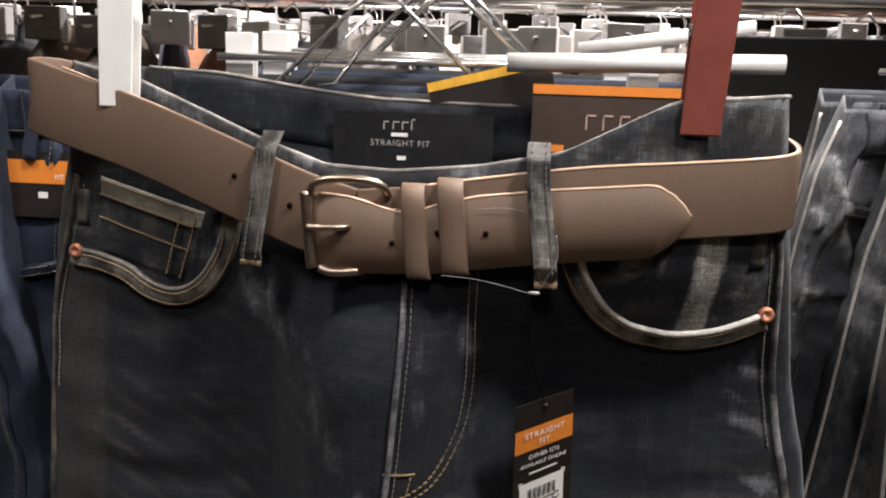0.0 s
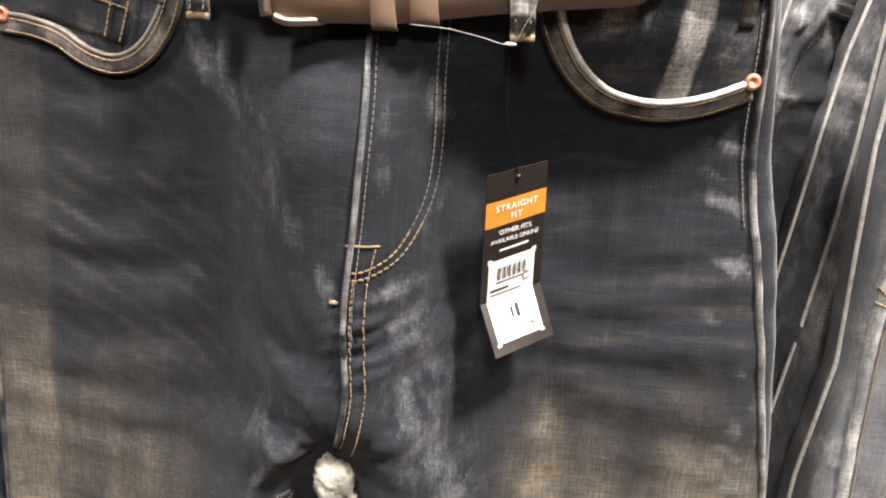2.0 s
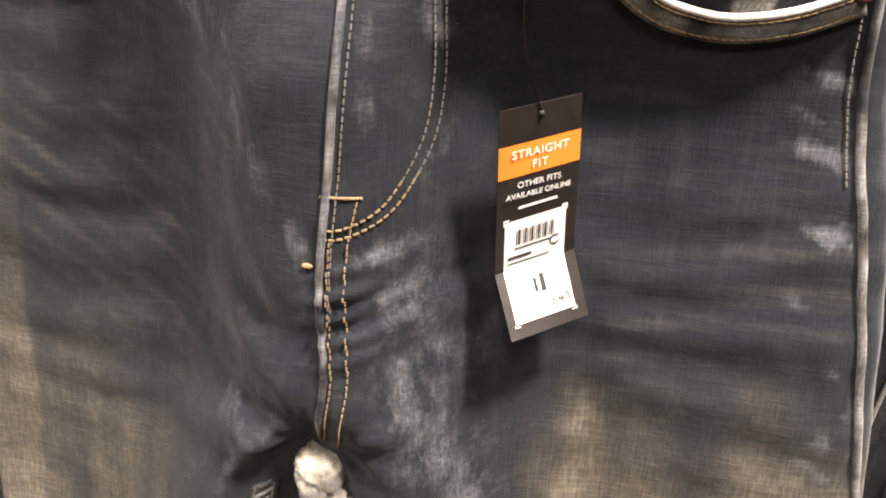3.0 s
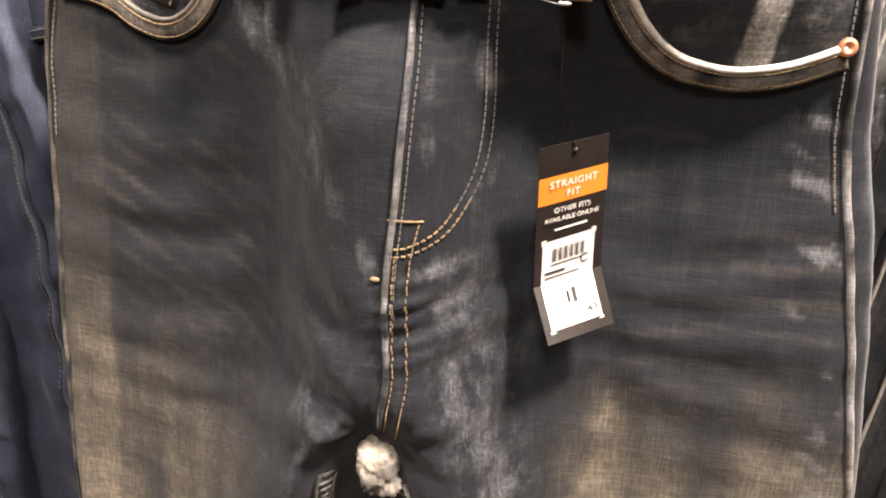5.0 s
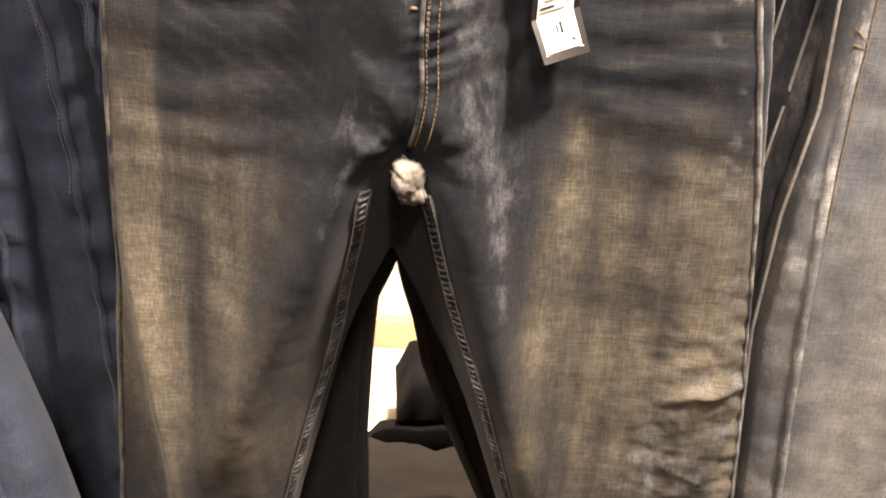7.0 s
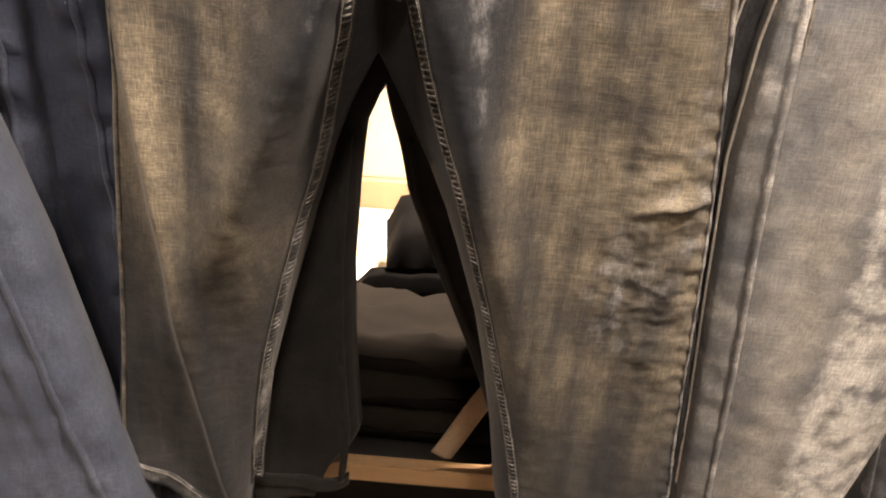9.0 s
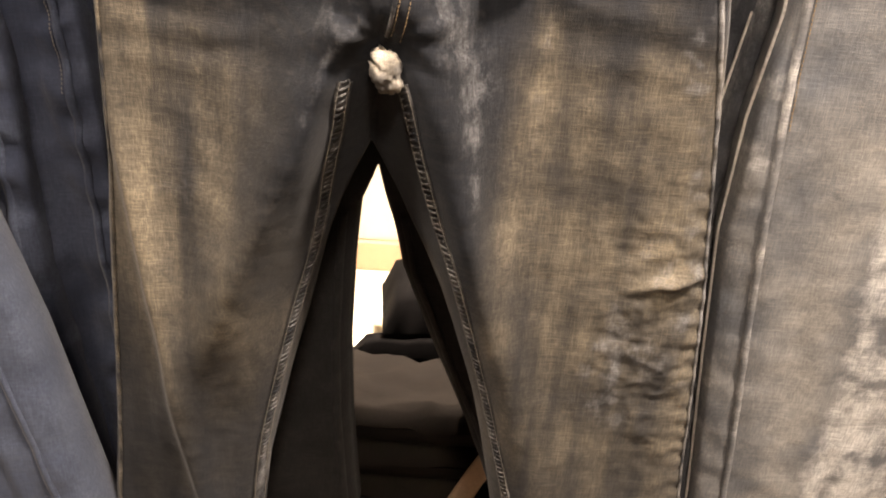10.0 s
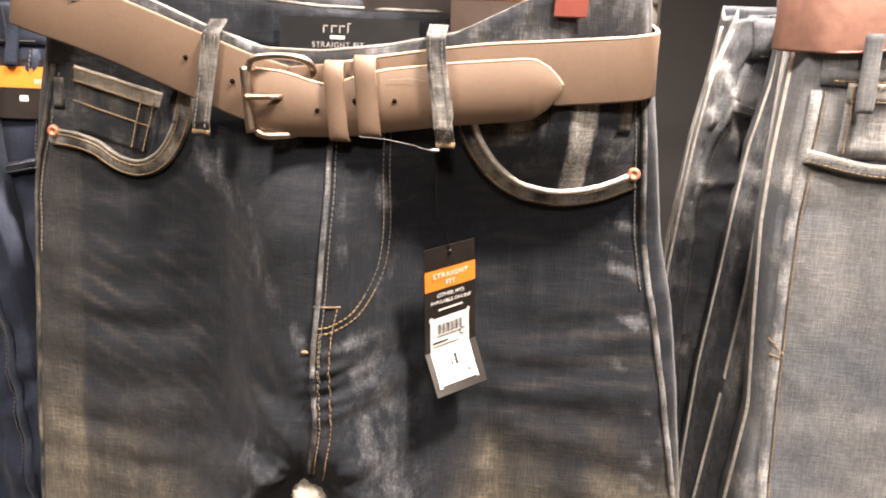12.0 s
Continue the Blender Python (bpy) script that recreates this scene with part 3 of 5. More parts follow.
# ---- plain pairs of jeans ----
class Plain(Cut):
    """A further pair: sides given by height; depth nearly flat with long hanging folds."""

    def __init__(self, heights, left, right, y, crotch=1.13, hem=0.45, top=1.505, gap=None, seed=1.0, deep=0.010, lean=0.0, fade=0.5, wash=0.4):
        self.zs = self.rz = heights
        self.left, self.right = left, right
        self.y, self.crotch, self.hem, self.seed, self.deep, self.lean, self.amount, self.wash = y, crotch, hem, seed, deep, lean, fade, wash
        mid = lambda z: (np.interp(z, heights, left) + np.interp(z, heights, right)) / 2
        self.iz = [hem - 0.05, (hem + crotch) / 2, crotch]
        g = gap or (0.10, 0.05)
        self.inl = [mid(hem) - g[0], mid(self.iz[1]) - g[1], mid(crotch)]
        self.inr = [mid(hem) + g[0], mid(self.iz[1]) + g[1], mid(crotch)]
        self.hx, self.hz = [-2, 2], [hem, hem]
        self.tx, self.tf, self.tb = [-2, 2], [top, top], [top + 0.012, top + 0.012]

    saddle = 0.0
    bleach = 0.0
    crush = 0.0
    pucker = 0.0034
    waves = 0.0035
    pocket_z = 1.397
    seam_x = None

    def base(self, x, z):
        l, r = self.out(z)
        q = (x - l) / (r - l)
        y = self.y + self.lean * (1.5 - z) - 0.02 * math.sin(math.pi * min(1, max(0, q)))
        y += self.deep * (fbm(q * 0.9, z * 0.16, 7, self.seed) + 0.35 * fbm(q * 0.5, z * 0.5, 16, self.seed + 3))
        y += self.waves * fbm(x, z, 26, self.seed + 5)
        if self.crush:
            y -= self.crush * self.ridge(x, z)
        y += self.pucker * (gauss(q, 0.05, 0.06) + gauss(q, 0.95, 0.06)) * math.sin(105 * z + 6 * fbm(x, z, 8, self.seed))
        return y

    def ridge(self, x, z):
        """Sharp crumpled creases, strongest about the hip."""
        a = 1 - min(1, abs(2.2 * fbm(x + 0.5 * z, 0.7 * z - 0.35 * x, 13, self.seed + 11)))
        b = 1 - min(1, abs(2.2 * fbm(x - 0.3 * z, 0.8 * z + 0.4 * x, 24, self.seed + 12)))
        return (a ** 3 + 0.45 * b ** 3) * (0.25 + 0.75 * gauss(z, 1.33, 0.13))

    def back(self, x, z):
        return self.y + 0.028 + self.lean * (1.5 - z)

    def wear(self, x, z):
        l, r = self.out(z)
        q = (x - l) / (r - l)
        n, m = fbm(x, z, 11, self.seed + 7), fbm(x, z, 38, self.seed + 8)
        fade = self.amount * (0.45 + 0.9 * n + 0.5 * gauss(q, 0.3, 0.2) * step(1.2 - z, 0, 0.2))
        seam = gauss(q, 0.02, 0.05) + gauss(q, 0.98, 0.05)
        rub_glint = self.wash * (0.5 * max(0, m) + seam * (0.35 + 1.4 * max(0, fbm(q * 0.1, z, 30, self.seed))) + 0.25 * n)
        # crumpled crests are painted pale as highlights, the dents between darker as shade
        if self.crush:
            rub_glint = 0.12 * rub_glint + 0.62 * self.ridge(x, z) * max(0, 0.35 + 1.5 * n) + 0.25 * gauss(q, 0.0, 0.012)
            fade *= 0.45 + 0.9 * self.ridge(x, z)
        if self.bleach:
            bx = interp(z, [0.50, 0.65, 0.79, 0.90, 1.01, 1.10], [0.415, 0.398, 0.404, 0.388, 0.380, 0.42]) + 0.02 * m
            rub_glint += self.bleach * step(x, bx - 0.006, bx + 0.02) * step(1.10 - z, 0, 0.12) * max(0.1, 0.75 + 1.0 * m) * (1 - step(x, 0.47, 0.56))
            fade += 0.5 * gauss(x, bx - 0.03, 0.022) * step(1.15 - z, 0, 0.2)
        return max(0, min(1, fade)), max(0, min(1, rub_glint))


def worn(ob, fade=0.2, rub_glint=0.4):
    """Even wear on a small part."""
    me = ob.data
    for key, v in (("fade", fade), ("rub_glint", rub_glint)):
        at = me.attributes.new(key, "FLOAT", "POINT")
        at.data.foreach_set("value", [max(0, min(1, v * (0.7 + 1.2 * fbm(p.co.x, p.co.z, 60, v)))) for p in me.vertices])
    return ob


def worn_as(ob, cut, more=0.0):
    """Wear that follows the cloth beneath, with some more abrasion."""
    me = ob.data
    w = [cut.wear(p.co.x, p.co.z) for p in me.vertices]
    me.attributes.new("fade", "FLOAT", "POINT").data.foreach_set("value", [v[0] for v in w])
    me.attributes.new("rub_glint", "FLOAT", "POINT").data.foreach_set("value", [max(0, min(1, v[1] + more * (0.6 + 1.5 * fbm(p.co.x, p.co.z, 45, 2)))) for v, p in zip(w, me.vertices)])
    return ob


def dress(ob, cut, mat, thread, pockets=True, side=-1, loop=True, inseam=True, pale_edge=False, slant=0.0):
    """Waistband, side seam, pocket edge, inseams and hems of a plain pair."""
    l, r = cut.out(1.49)
    top = cut.tf[0]
    line = [(x, top - 0.018) for x in np.linspace(l + 0.012, r - 0.012, 40)]
    worn_as(part("waistband", ribbon(bmesh.new(), cut.front, line, 0.036, 0.001, 0.002), mat, ob), cut, 0.1)
    edge = (lambda z: interp(z, *cut.seam_x)) if cut.seam_x else lambda z: (cut.out(z)[0] + 0.022 + slant * max(0, z - 1.06)) if side < 0 else (cut.out(z)[1] - 0.022)
    zs = np.linspace(top - 0.04, cut.hem + 0.01, 90)
    worn_as(part("side_seam", ribbon(bmesh.new(), cut.front, [(edge(z), z) for z in zs], 0.007, 0.0006, 0.0016, 2, 0.001), mat, ob, "raised pale side seam"), cut, 0.12 if cut.crush else 0.35)
    bm = bmesh.new()
    stitches(bm, cut.front, [(edge(z) - side * 0.006, z) for z in zs[:34]], 0.0012, 0.004, 0.0028, 0.0004)
    stitches(bm, cut.front, [(x, top - 0.033) for x in np.linspace(l + 0.02, r - 0.02, 40)], 0.0034, 0.004, 0.0028, 0.0004)
    if pockets:
        s = -side
        x0 = edge(cut.pocket_z)
        p = cut.pocket_z
        curve = smooth_line([(x0, p), (x0 + s * 0.05, p - 0.009), (x0 + s * 0.085, p - 0.002), (x0 + s * 0.105, p + 0.028), (x0 + s * 0.112, top - 0.036)], 40)
        worn_as(part("pocket_edge", ribbon(bmesh.new(), cut.front, curve, 0.011, 0.0015, 0.003, 4, 0.002), mat, ob, "bound front pocket edge"), cut, 0.12 if cut.crush else 0.35)
        stitches(bm, cut.front, offset(curve, -0.003), 0.0075, 0.004, 0.0028, 0.0004)
        stitches(bm, cut.front, offset(curve, 0.003), 0.0075, 0.004, 0.0028, 0.0004)
    part("stitching", bm, thread, ob, "fine contrast stitching", False)
    # worn outer edge; the white highlight along it is put into its colour
    if pale_edge:
        pts = [(cut.out(z)[0 if side < 0 else 1] - side * 0.0006, cut.back(0, z) - 0.004, z) for z in np.linspace(top - 0.01, cut.hem + 0.02, 120)]
        part("outer_edge", tube(bmesh.new(), pts, 0.0022, 6), EDGE_GLINT, ob, "pale outer edge, worn and with its highlight painted in")
    if loop:
        for f in (0.1,):
            x = (l + (r - l) * f) if side < 0 else (r - (r - l) * f)
            worn_as(part("belt_loop", ribbon(bmesh.new(), cut.front, [(x, z) for z in np.linspace(top + 0.0, top - 0.055, 14)], 0.012, 0.011 if pale_edge and not slant else 0.004, 0.002, 4, 0.002), mat, ob), cut, 0.3)
    if inseam:
        for s in (0, 1):
            d = -0.016 if s == 0 else 0.016
            pts = [(cut.inner(z)[s] + d, z) for z in np.linspace(cut.crotch - 0.06, cut.hem + 0.01, 70)]
            worn_as(part("inseam", ribbon(bmesh.new(), cut.front, pts, 0.009, 0.0006, 0.0016, 3, 0.0008), mat, ob), cut, 0.25)
    for s in (0, 1):
        a, b = (cut.out(cut.hem)[0], cut.inner(cut.hem)[0]) if s == 0 else (cut.inner(cut.hem)[1], cut.out(cut.hem)[1])
        pts = [(x, cut.hem + 0.011) for x in np.linspace(a + 0.006, b - 0.006, 24)]
        worn_as(part("hem", ribbon(bmesh.new(), cut.front, pts, 0.022, 0.0008, 0.0016, 3), mat, ob), cut, 0.2)


H = [0.40, 0.62, 0.92, 1.10, 1.28, 1.40, 1.52]
# pairs behind the front one, on the same arm
for k, (y, mat, text, gap) in enumerate(((0.655, BLACK, "black straight jeans hung behind the front pair", (0.055, 0.03)),
                                         (0.725, NAVY, "dark navy jeans hung on the same arm", (0.06, 0.035)),
                                         (0.795, BLACK, "black jeans at the back of the arm", (0.05, 0.03)))):
    dx = (0.0, 0.012, -0.01)[k]
    cut = Plain(H, [v + dx for v in (-0.30, -0.30, -0.29, -0.285, -0.275, -0.265, -0.265)], [v + dx for v in (0.115, 0.115, 0.12, 0.125, 0.125, 0.125, 0.125)], y, 1.00, 0.44 + 0.02 * k, 1.503 + 0.006 * k, gap, 2.0 + k, 0.008)
    cut.iz = [0.40, 0.53, 0.667, 0.77, 0.87, 0.945, 0.975, 1.00]
    cut.inl = [v + dx for v in (-0.118, -0.110, -0.121, -0.124, -0.121, -0.116, -0.105, -0.096)]
    cut.inr = [v + dx for v in (0.080, 0.065, 0.015, -0.030, -0.070, -0.086, -0.091, -0.096)]
    cut.inl = [v - (0.0, 0.030, 0.030)[k] * min(1, 7 * (1.0 - z)) for v, z in zip(cut.inl, cut.iz)]
    if k == 0:
        cut.hx, cut.hz = [-0.31, -0.165, -0.150, -0.110, 0.13], [0.400, 0.425, 0.480, 0.530, 0.530]
    pair = trousers("jeans", text, cut, mat, fine=0.45)
    dress(pair, cut, mat, THREAD, pockets=False, loop=False)

# pairs on the arm with grey washes
RIGHT_H = [0.40, 0.62, 0.80, 0.96, 1.08, 1.18, 1.27, 1.34, 1.39, 1.45, 1.52]
rights = (
    (0.548, GREY, "light grey washed jeans with a brown belt on the next arm", [0.315, 0.292, 0.270, 0.252, 0.252, 0.262, 0.256, 0.252, 0.253, 0.257, 0.262], 0.60, 0.3, 3.1),
    (0.615, GREYD, "grey washed jeans hung behind the light pair", [0.30, 0.265, 0.240, 0.228, 0.243, 0.255, 0.264, 0.267, 0.268, 0.270, 0.274], 0.45, 0.5, 4.4),
    (0.655, GREYD, "dark creased grey jeans with a pale outer edge", [0.29, 0.262, 0.242, 0.234, 0.234, 0.239, 0.249, 0.256, 0.262, 0.275, 0.283], 0.35, 0.5, 5.7),
    (0.715, GREYD, "crumpled grey jeans with highlights painted on their creases", [0.285, 0.255, 0.230, 0.215, 0.208, 0.208, 0.214, 0.221, 0.227, 0.237, 0.260], 0.45, 0.6, 6.6),
    (0.775, GREYD, "dark grey jeans at the back of the next arm", [0.28, 0.25, 0.235, 0.222, 0.217, 0.216, 0.221, 0.229, 0.235, 0.247, 0.257], 0.3, 0.6, 7.9))
for k, (y, mat, text, left, fade, wash, seed) in enumerate(rights):
    cut = Plain(RIGHT_H, left, [v + 0.40 + 0.06 * (1.5 - z) for v, z in zip(left, RIGHT_H)], y, 1.12, 0.44, 1.485 + 0.006 * k, (0.035, 0.02), seed, (0.005, 0.012, 0.014, 0.014, 0.012)[k], (0.08, 0.05, 0.04, 0.03, 0.02)[k], fade, wash)
    cut.crush = (0.0, 0.008, 0.010, 0.015, 0.010)[k]
    if k == 0:
        cut.bleach = 0.95
        cut.pucker, cut.waves = 0.0006, 0.0012
        cut.seam_x = ([0.44, 0.504, 0.696, 0.859, 0.988, 1.122, 1.262, 1.342, 1.392, 1.44, 1.50], [0.345, 0.338, 0.318, 0.298, 0.284, 0.274, 0.268, 0.266, 0.268, 0.270, 0.274])
        cut.iz, cut.inl, cut.inr = [0.40, 0.502, 0.636, 0.76, 1.12], [0.512, 0.520, 0.534, 0.550, 0.60], [0.62, 0.62, 0.62, 0.62, 0.60]
    elif k == 3:
        cut.seam_x = ([0.44, 0.96, 1.20, 1.338, 1.364, 1.398, 1.436, 1.483, 1.50], [0.30, 0.236, 0.222, 0.227, 0.230, 0.239, 0.253, 0.268, 0.272])
        cut.pocket_z = 1.425
    pair = trousers("jeans", text, cut, mat, fine=(0.7, 0.6, 0.6, 0.7, 0.5)[k])
    dress(pair, cut, mat, GOLD if k == 0 else THREAD, pale_edge=True, slant=(0.0, 0.10, 0.06, 0.0, 0.0)[k])
    if k == 0:
        near_right = cut
        # coin pocket
        bm = bmesh.new()
        ribbon(bm, cut.front, [(x, 1.424) for x in np.linspace(0.290, 0.36, 14)], 0.054, 0.002, 0.0015, 6)
        worn_as(part("coin_pocket", bm, mat, pair, "small pale coin pocket"), cut, 0.5)
        worn(part("coin_pocket_hem", ribbon(bmesh.new(), cut.front, [(x, 1.444) for x in np.linspace(0.290, 0.36, 14)], 0.014, 0.0036, 0.0012, 3), PALE, pair, "pale coin pocket hem"), 0.4, 0.5)
        bm = stitches(bmesh.new(), cut.front, [(0.293, 1.40), (0.293, 1.449), (0.358, 1.449)], 0.0056, 0.004, 0.003, 0.0005)
        stitches(bm, cut.front, [(0.293, 1.438), (0.358, 1.438)], 0.0056, 0.004, 0.003, 0.0005)
        part("coin_stitching", bm, GOLD, pair, "", False)
        # ochre bar tack low on the side seam
        bm = stitches(bmesh.new(), cut.front, [(0.262, 1.252), (0.274, 1.240)], 0.004, 0.0014, 0.0016, 0.0005)
        stitches(bm, cut.front, [(0.264, 1.239), (0.273, 1.236)], 0.004, 0.0014, 0.0016, 0.0005)
        part("bar_tack", bm, GOLD, pair, "ochre bar tack on the side seam", False)

# pairs on the arm with blue denim
LEFT_H = [0.40, 0.48, 0.60, 0.735, 0.85, 0.937, 1.08, 1.19, 1.26, 1.36, 1.52]
lefts = (
    (0.665, NAVY, "dark navy jeans with an orange-banded size card", [-0.378, -0.376, -0.372, -0.368, -0.364, -0.362, -0.360, -0.360, -0.360, -0.360, -0.360], 0.45, 0.4, 0.3, 7.3),
    (0.632, NAVY, "navy jeans with softly folded legs", [-0.345, -0.348, -0.352, -0.358, -0.362, -0.366, -0.376, -0.388, -0.400, -0.421, -0.430], 0.40, 0.6, 0.4, 8.1),
    (0.602, NAVY, "washed navy jeans hung in front of darker pairs", [-0.385, -0.392, -0.403, -0.418, -0.430, -0.438, -0.443, -0.455, -0.462, -0.468, -0.470], 0.40, 0.6, 0.4, 8.8),
    (0.498, BLUE, "mid-blue jeans, leg drawn aside below the knee", [-0.314, -0.332, -0.358, -0.386, -0.410, -0.434, -0.475, -0.500, -0.505, -0.52, -0.52], 0.40, 0.5, 0.3, 9.4))
for k, (y, mat, text, right, w, fade, wash, seed) in enumerate(lefts):
    cut = Plain(LEFT_H, [v - w for v in right], right, y, 1.12, 0.36, 1.495, (0.03, 0.02), seed, 0.012, 0.0, fade, wash)
    if k == 0:
        cut.pocket_z = 1.352
        near_left = cut
    elif k == 3:
        cut.crush, cut.pucker, cut.waves = 0.002, 0.0010, 0.002
        cut.seam_x = ([0.40, 0.533, 0.645, 0.77, 0.877, 1.1, 1.52], [-0.353, -0.376, -0.400, -0.427, -0.455, -0.51, -0.55])
    pair = trousers("jeans", text, cut, mat, fine=0.5)
    dress(pair, cut, mat, THREAD, side=1)

# ---- the front pair of jeans ----
front_cut = Cut()
S = front_cut.front
jeans = trousers("jeans", "dark washed straight jeans with faded tan thighs", front_cut, DENIM, fine=1.15)


# waistband and its rolled edges
top_line = lambda back, a=-0.288, b=0.138: [(x, front_cut.top(x, back)) for x in np.linspace(a, b, 70)]
worn(part("waistband", ribbon(bmesh.new(), S, [(x, z - 0.019) for x, z in top_line(False)], 0.036, 0.0008, 0.0016, 5), DENIM, jeans), 0.1, 0.35)
bm = bmesh.new()
tube(bm, [(x, S(x, z - 0.001) - 0.0006, z) for x, z in top_line(False)], 0.0015, 6)
worn(part("waist_edge", bm, PALE, jeans, "pale worn top edge of the waistband"), 0.1, 0.5)
bm = bmesh.new()
tube(bm, [(x, front_cut.back(x, z) + 0.030 * front_cut.turn(x, z, *front_cut.span(z, x)) - 0.0006, z) for x, z in top_line(True)], 0.0016, 6)
worn(part("waist_edge", bm, PALE, jeans, "pale worn top edge of the waistband"), 0.4, 0.3)
INNER = lambda x, z: front_cut.back(x, z) + 0.030 * front_cut.turn(x, z, *front_cut.span(z, x)) - 0.0016
bm = ribbon(bmesh.new(), INNER, [(x, z - 0.021) for x, z in top_line(True, -0.27, 0.12)], 0.038, 0.0, 0.001, 5)
worn(part("inner_waistband", bm, DENIM, jeans), 0.0, 0.12)


def words(text, size, m, mat, parent, name="lettering", label="", spacing=1.0):
    """Raised lettering in the built-in font, as a mesh."""
    cu = bpy.data.curves.new(name, "FONT")
    cu.body, cu.size, cu.align_x, cu.align_y, cu.space_character = text, size, "CENTER", "CENTER", spacing
    cu.extrude = 0.00006
    tmp = bpy.data.objects.new(name, cu)
    scene.collection.objects.link(tmp)
    me = bpy.data.meshes.new_from_object(tmp.evaluated_get(bpy.context.evaluated_depsgraph_get()))
    bpy.data.objects.remove(tmp)
    me.materials.clear()
    me.materials.append(mat)
    ob = new(name, me)
    ob.parent = parent
    ob.matrix_world = m
    if label:
        tagged(ob, label)
    return ob


# woven label inside the back waist
WOVEN = plain("grey_woven_print", (0.36, 0.34, 0.33), 0.8, amount=0.2, bump=0.1)
yl = 0.6200
lab = part("woven_label", box(bmesh.new(), -0.145, -0.028, yl, yl + 0.001, 1.448, 1.489), plain("black_satin", (0.008, 0.008, 0.009), 0.45, amount=0.2), jeans, "black woven waist label", False)
words("STRAIGHT FIT", 0.0062, pose(-0.0955, yl - 0.0004, 1.4665, 90, 0, 0), WOVEN, lab, spacing=1.15)
bm = bmesh.new()
for k, (w, h) in enumerate(((0.004, 0.006), (0.005, 0.006), (0.005, 0.006), (0.003, 0.008))):
    x = -0.108 + k * 0.0068
    box(bm, x, x + 0.0009, yl - 0.0006, yl - 0.0002, 1.4765, 1.4765 + h)
    box(bm, x, x + w, yl - 0.0006, yl - 0.0002, 1.4765 + h - 0.001, 1.4765 + h)
part("emblem", bm, WOVEN, lab, "plain pale woven emblem", False)
part("emblem", box(bmesh.new(), -0.102, -0.090, yl - 0.0006, yl - 0.0002, 1.4715, 1.4742), WHITE, lab, "", False)
part("size_mark", box(bmesh.new(), -0.0975, -0.091, yl - 0.0006, yl - 0.0002, 1.4545, 1.4575), WHITE, lab, "", False)

# dark waist card tucked inside the back waist
yc = 0.602
card = thing("waist_card", "dark brown waist card with orange edges, tucked in the waist", "label card")
part("card", box(bmesh.new(), -0.001, 0.100, yc, yc + 0.001, 1.466, 1.506), plain("brown_card", (0.05, 0.032, 0.024), 0.5, amount=0.1), card, "", False)
part("band", box(bmesh.new(), -0.001, 0.100, yc - 0.0008, yc + 0.0012, 1.5055, 1.512), ORANGE, card, "pale orange upper band", False)
part("band", box(bmesh.new(), -0.001, 0.022, yc - 0.0008, yc - 0.0001, 1.466, 1.471), ORANGE, card, "", False)
bm = bmesh.new()
for k in range(4):
    x = 0.036 + 0.0115 * k
    box(bm, x, x + 0.0011, yc - 0.0007, yc - 0.0002, 1.482, 1.4925)
    box(bm, x, x + 0.007, yc - 0.0007, yc - 0.0002, 1.4912, 1.4925)
part("emblem", bm, plain("tan_print", (0.42, 0.30, 0.24), 0.5), card, "", False)
# card with a yellow edge on the pair behind
card2 = thing("waist_card", "dark card with a bright yellow edge on the pair behind", "label card")
part("card", box(bmesh.new(), -0.045, 0.045, 0, 0.001, -0.018, 0.012), CARD, card2, "", False)
part("band", box(bmesh.new(), -0.045, 0.045, -0.0006, 0.0012, 0.0121, 0.0185), plain("yellow_print", (0.85, 0.45, 0.04), 0.5), card2, "", False)
card2.matrix_world = pose(-0.030, 0.628, 1.503, 0, -14, 0)

# fly: raised edge, J-shaped stitching, bar tacks
fly_l = smooth_line([(-0.064, 1.445), (-0.066, 1.402), (-0.066, 1.362), (-0.070, 1.302), (-0.0735, 1.264), (-0.0735, 1.235), (-0.072, 1.206), (-0.076, 1.180), (-0.080, 1.166)], 70)
worn(part("fly_edge", ribbon(bmesh.new(), S, offset(fly_l, 0.0010), 0.0030, 0.0004, 0.0018, 3, 0.0010), DENIM, jeans, "raised worn fly edge"), 0.4, 0.85)
fly_r = smooth_line([(-0.025, 1.412), (-0.026, 1.380), (-0.026, 1.348), (-0.029, 1.319), (-0.037, 1.298), (-0.047, 1.284), (-0.062, 1.276), (-0.073, 1.275)], 50)
for row in (offset(fly_l, 0.0052)[:46], fly_r[:30], offset(fly_r, -0.0042)[:30]):
    part("fly_stitching", stitches(bmesh.new(), S, row, 0.0010, 0.0036, 0.0025), THREAD, jeans, "", False)
bm = bmesh.new()
stitches(bm, S, fly_r[26:], 0.001, 0.0034, 0.0026, 0.0005)
stitches(bm, S, offset(fly_r, -0.0042)[28:], 0.001, 0.0034, 0.0026, 0.0005)
stitches(bm, S, [(-0.0725, 1.2945), (-0.054, 1.2940)], 0.0010, 0.0016, 0.0016, 0.0005)
stitches(bm, S, [(-0.0705, 1.294), (-0.0715, 1.272)], 0.0014, 0.0028, 0.0022, 0.0005)
stitches(bm, S, [(-0.0570, 1.293), (-0.0610, 1.274)], 0.0010, 0.0032, 0.0022, 0.0004)
seam_l = [p for p in fly_l if p[1] < 1.278]
stitches(bm, S, offset(seam_l, 0.0042), 0.0012, 0.0034, 0.0022, 0.00036)
stitches(bm, S, offset(seam_l, 0.0118), 0.0012, 0.0034, 0.0022, 0.00036)
part("tack_stitching", bm, GOLD, jeans, "ochre bar-tack stitching", False)
bm = bmesh.new()
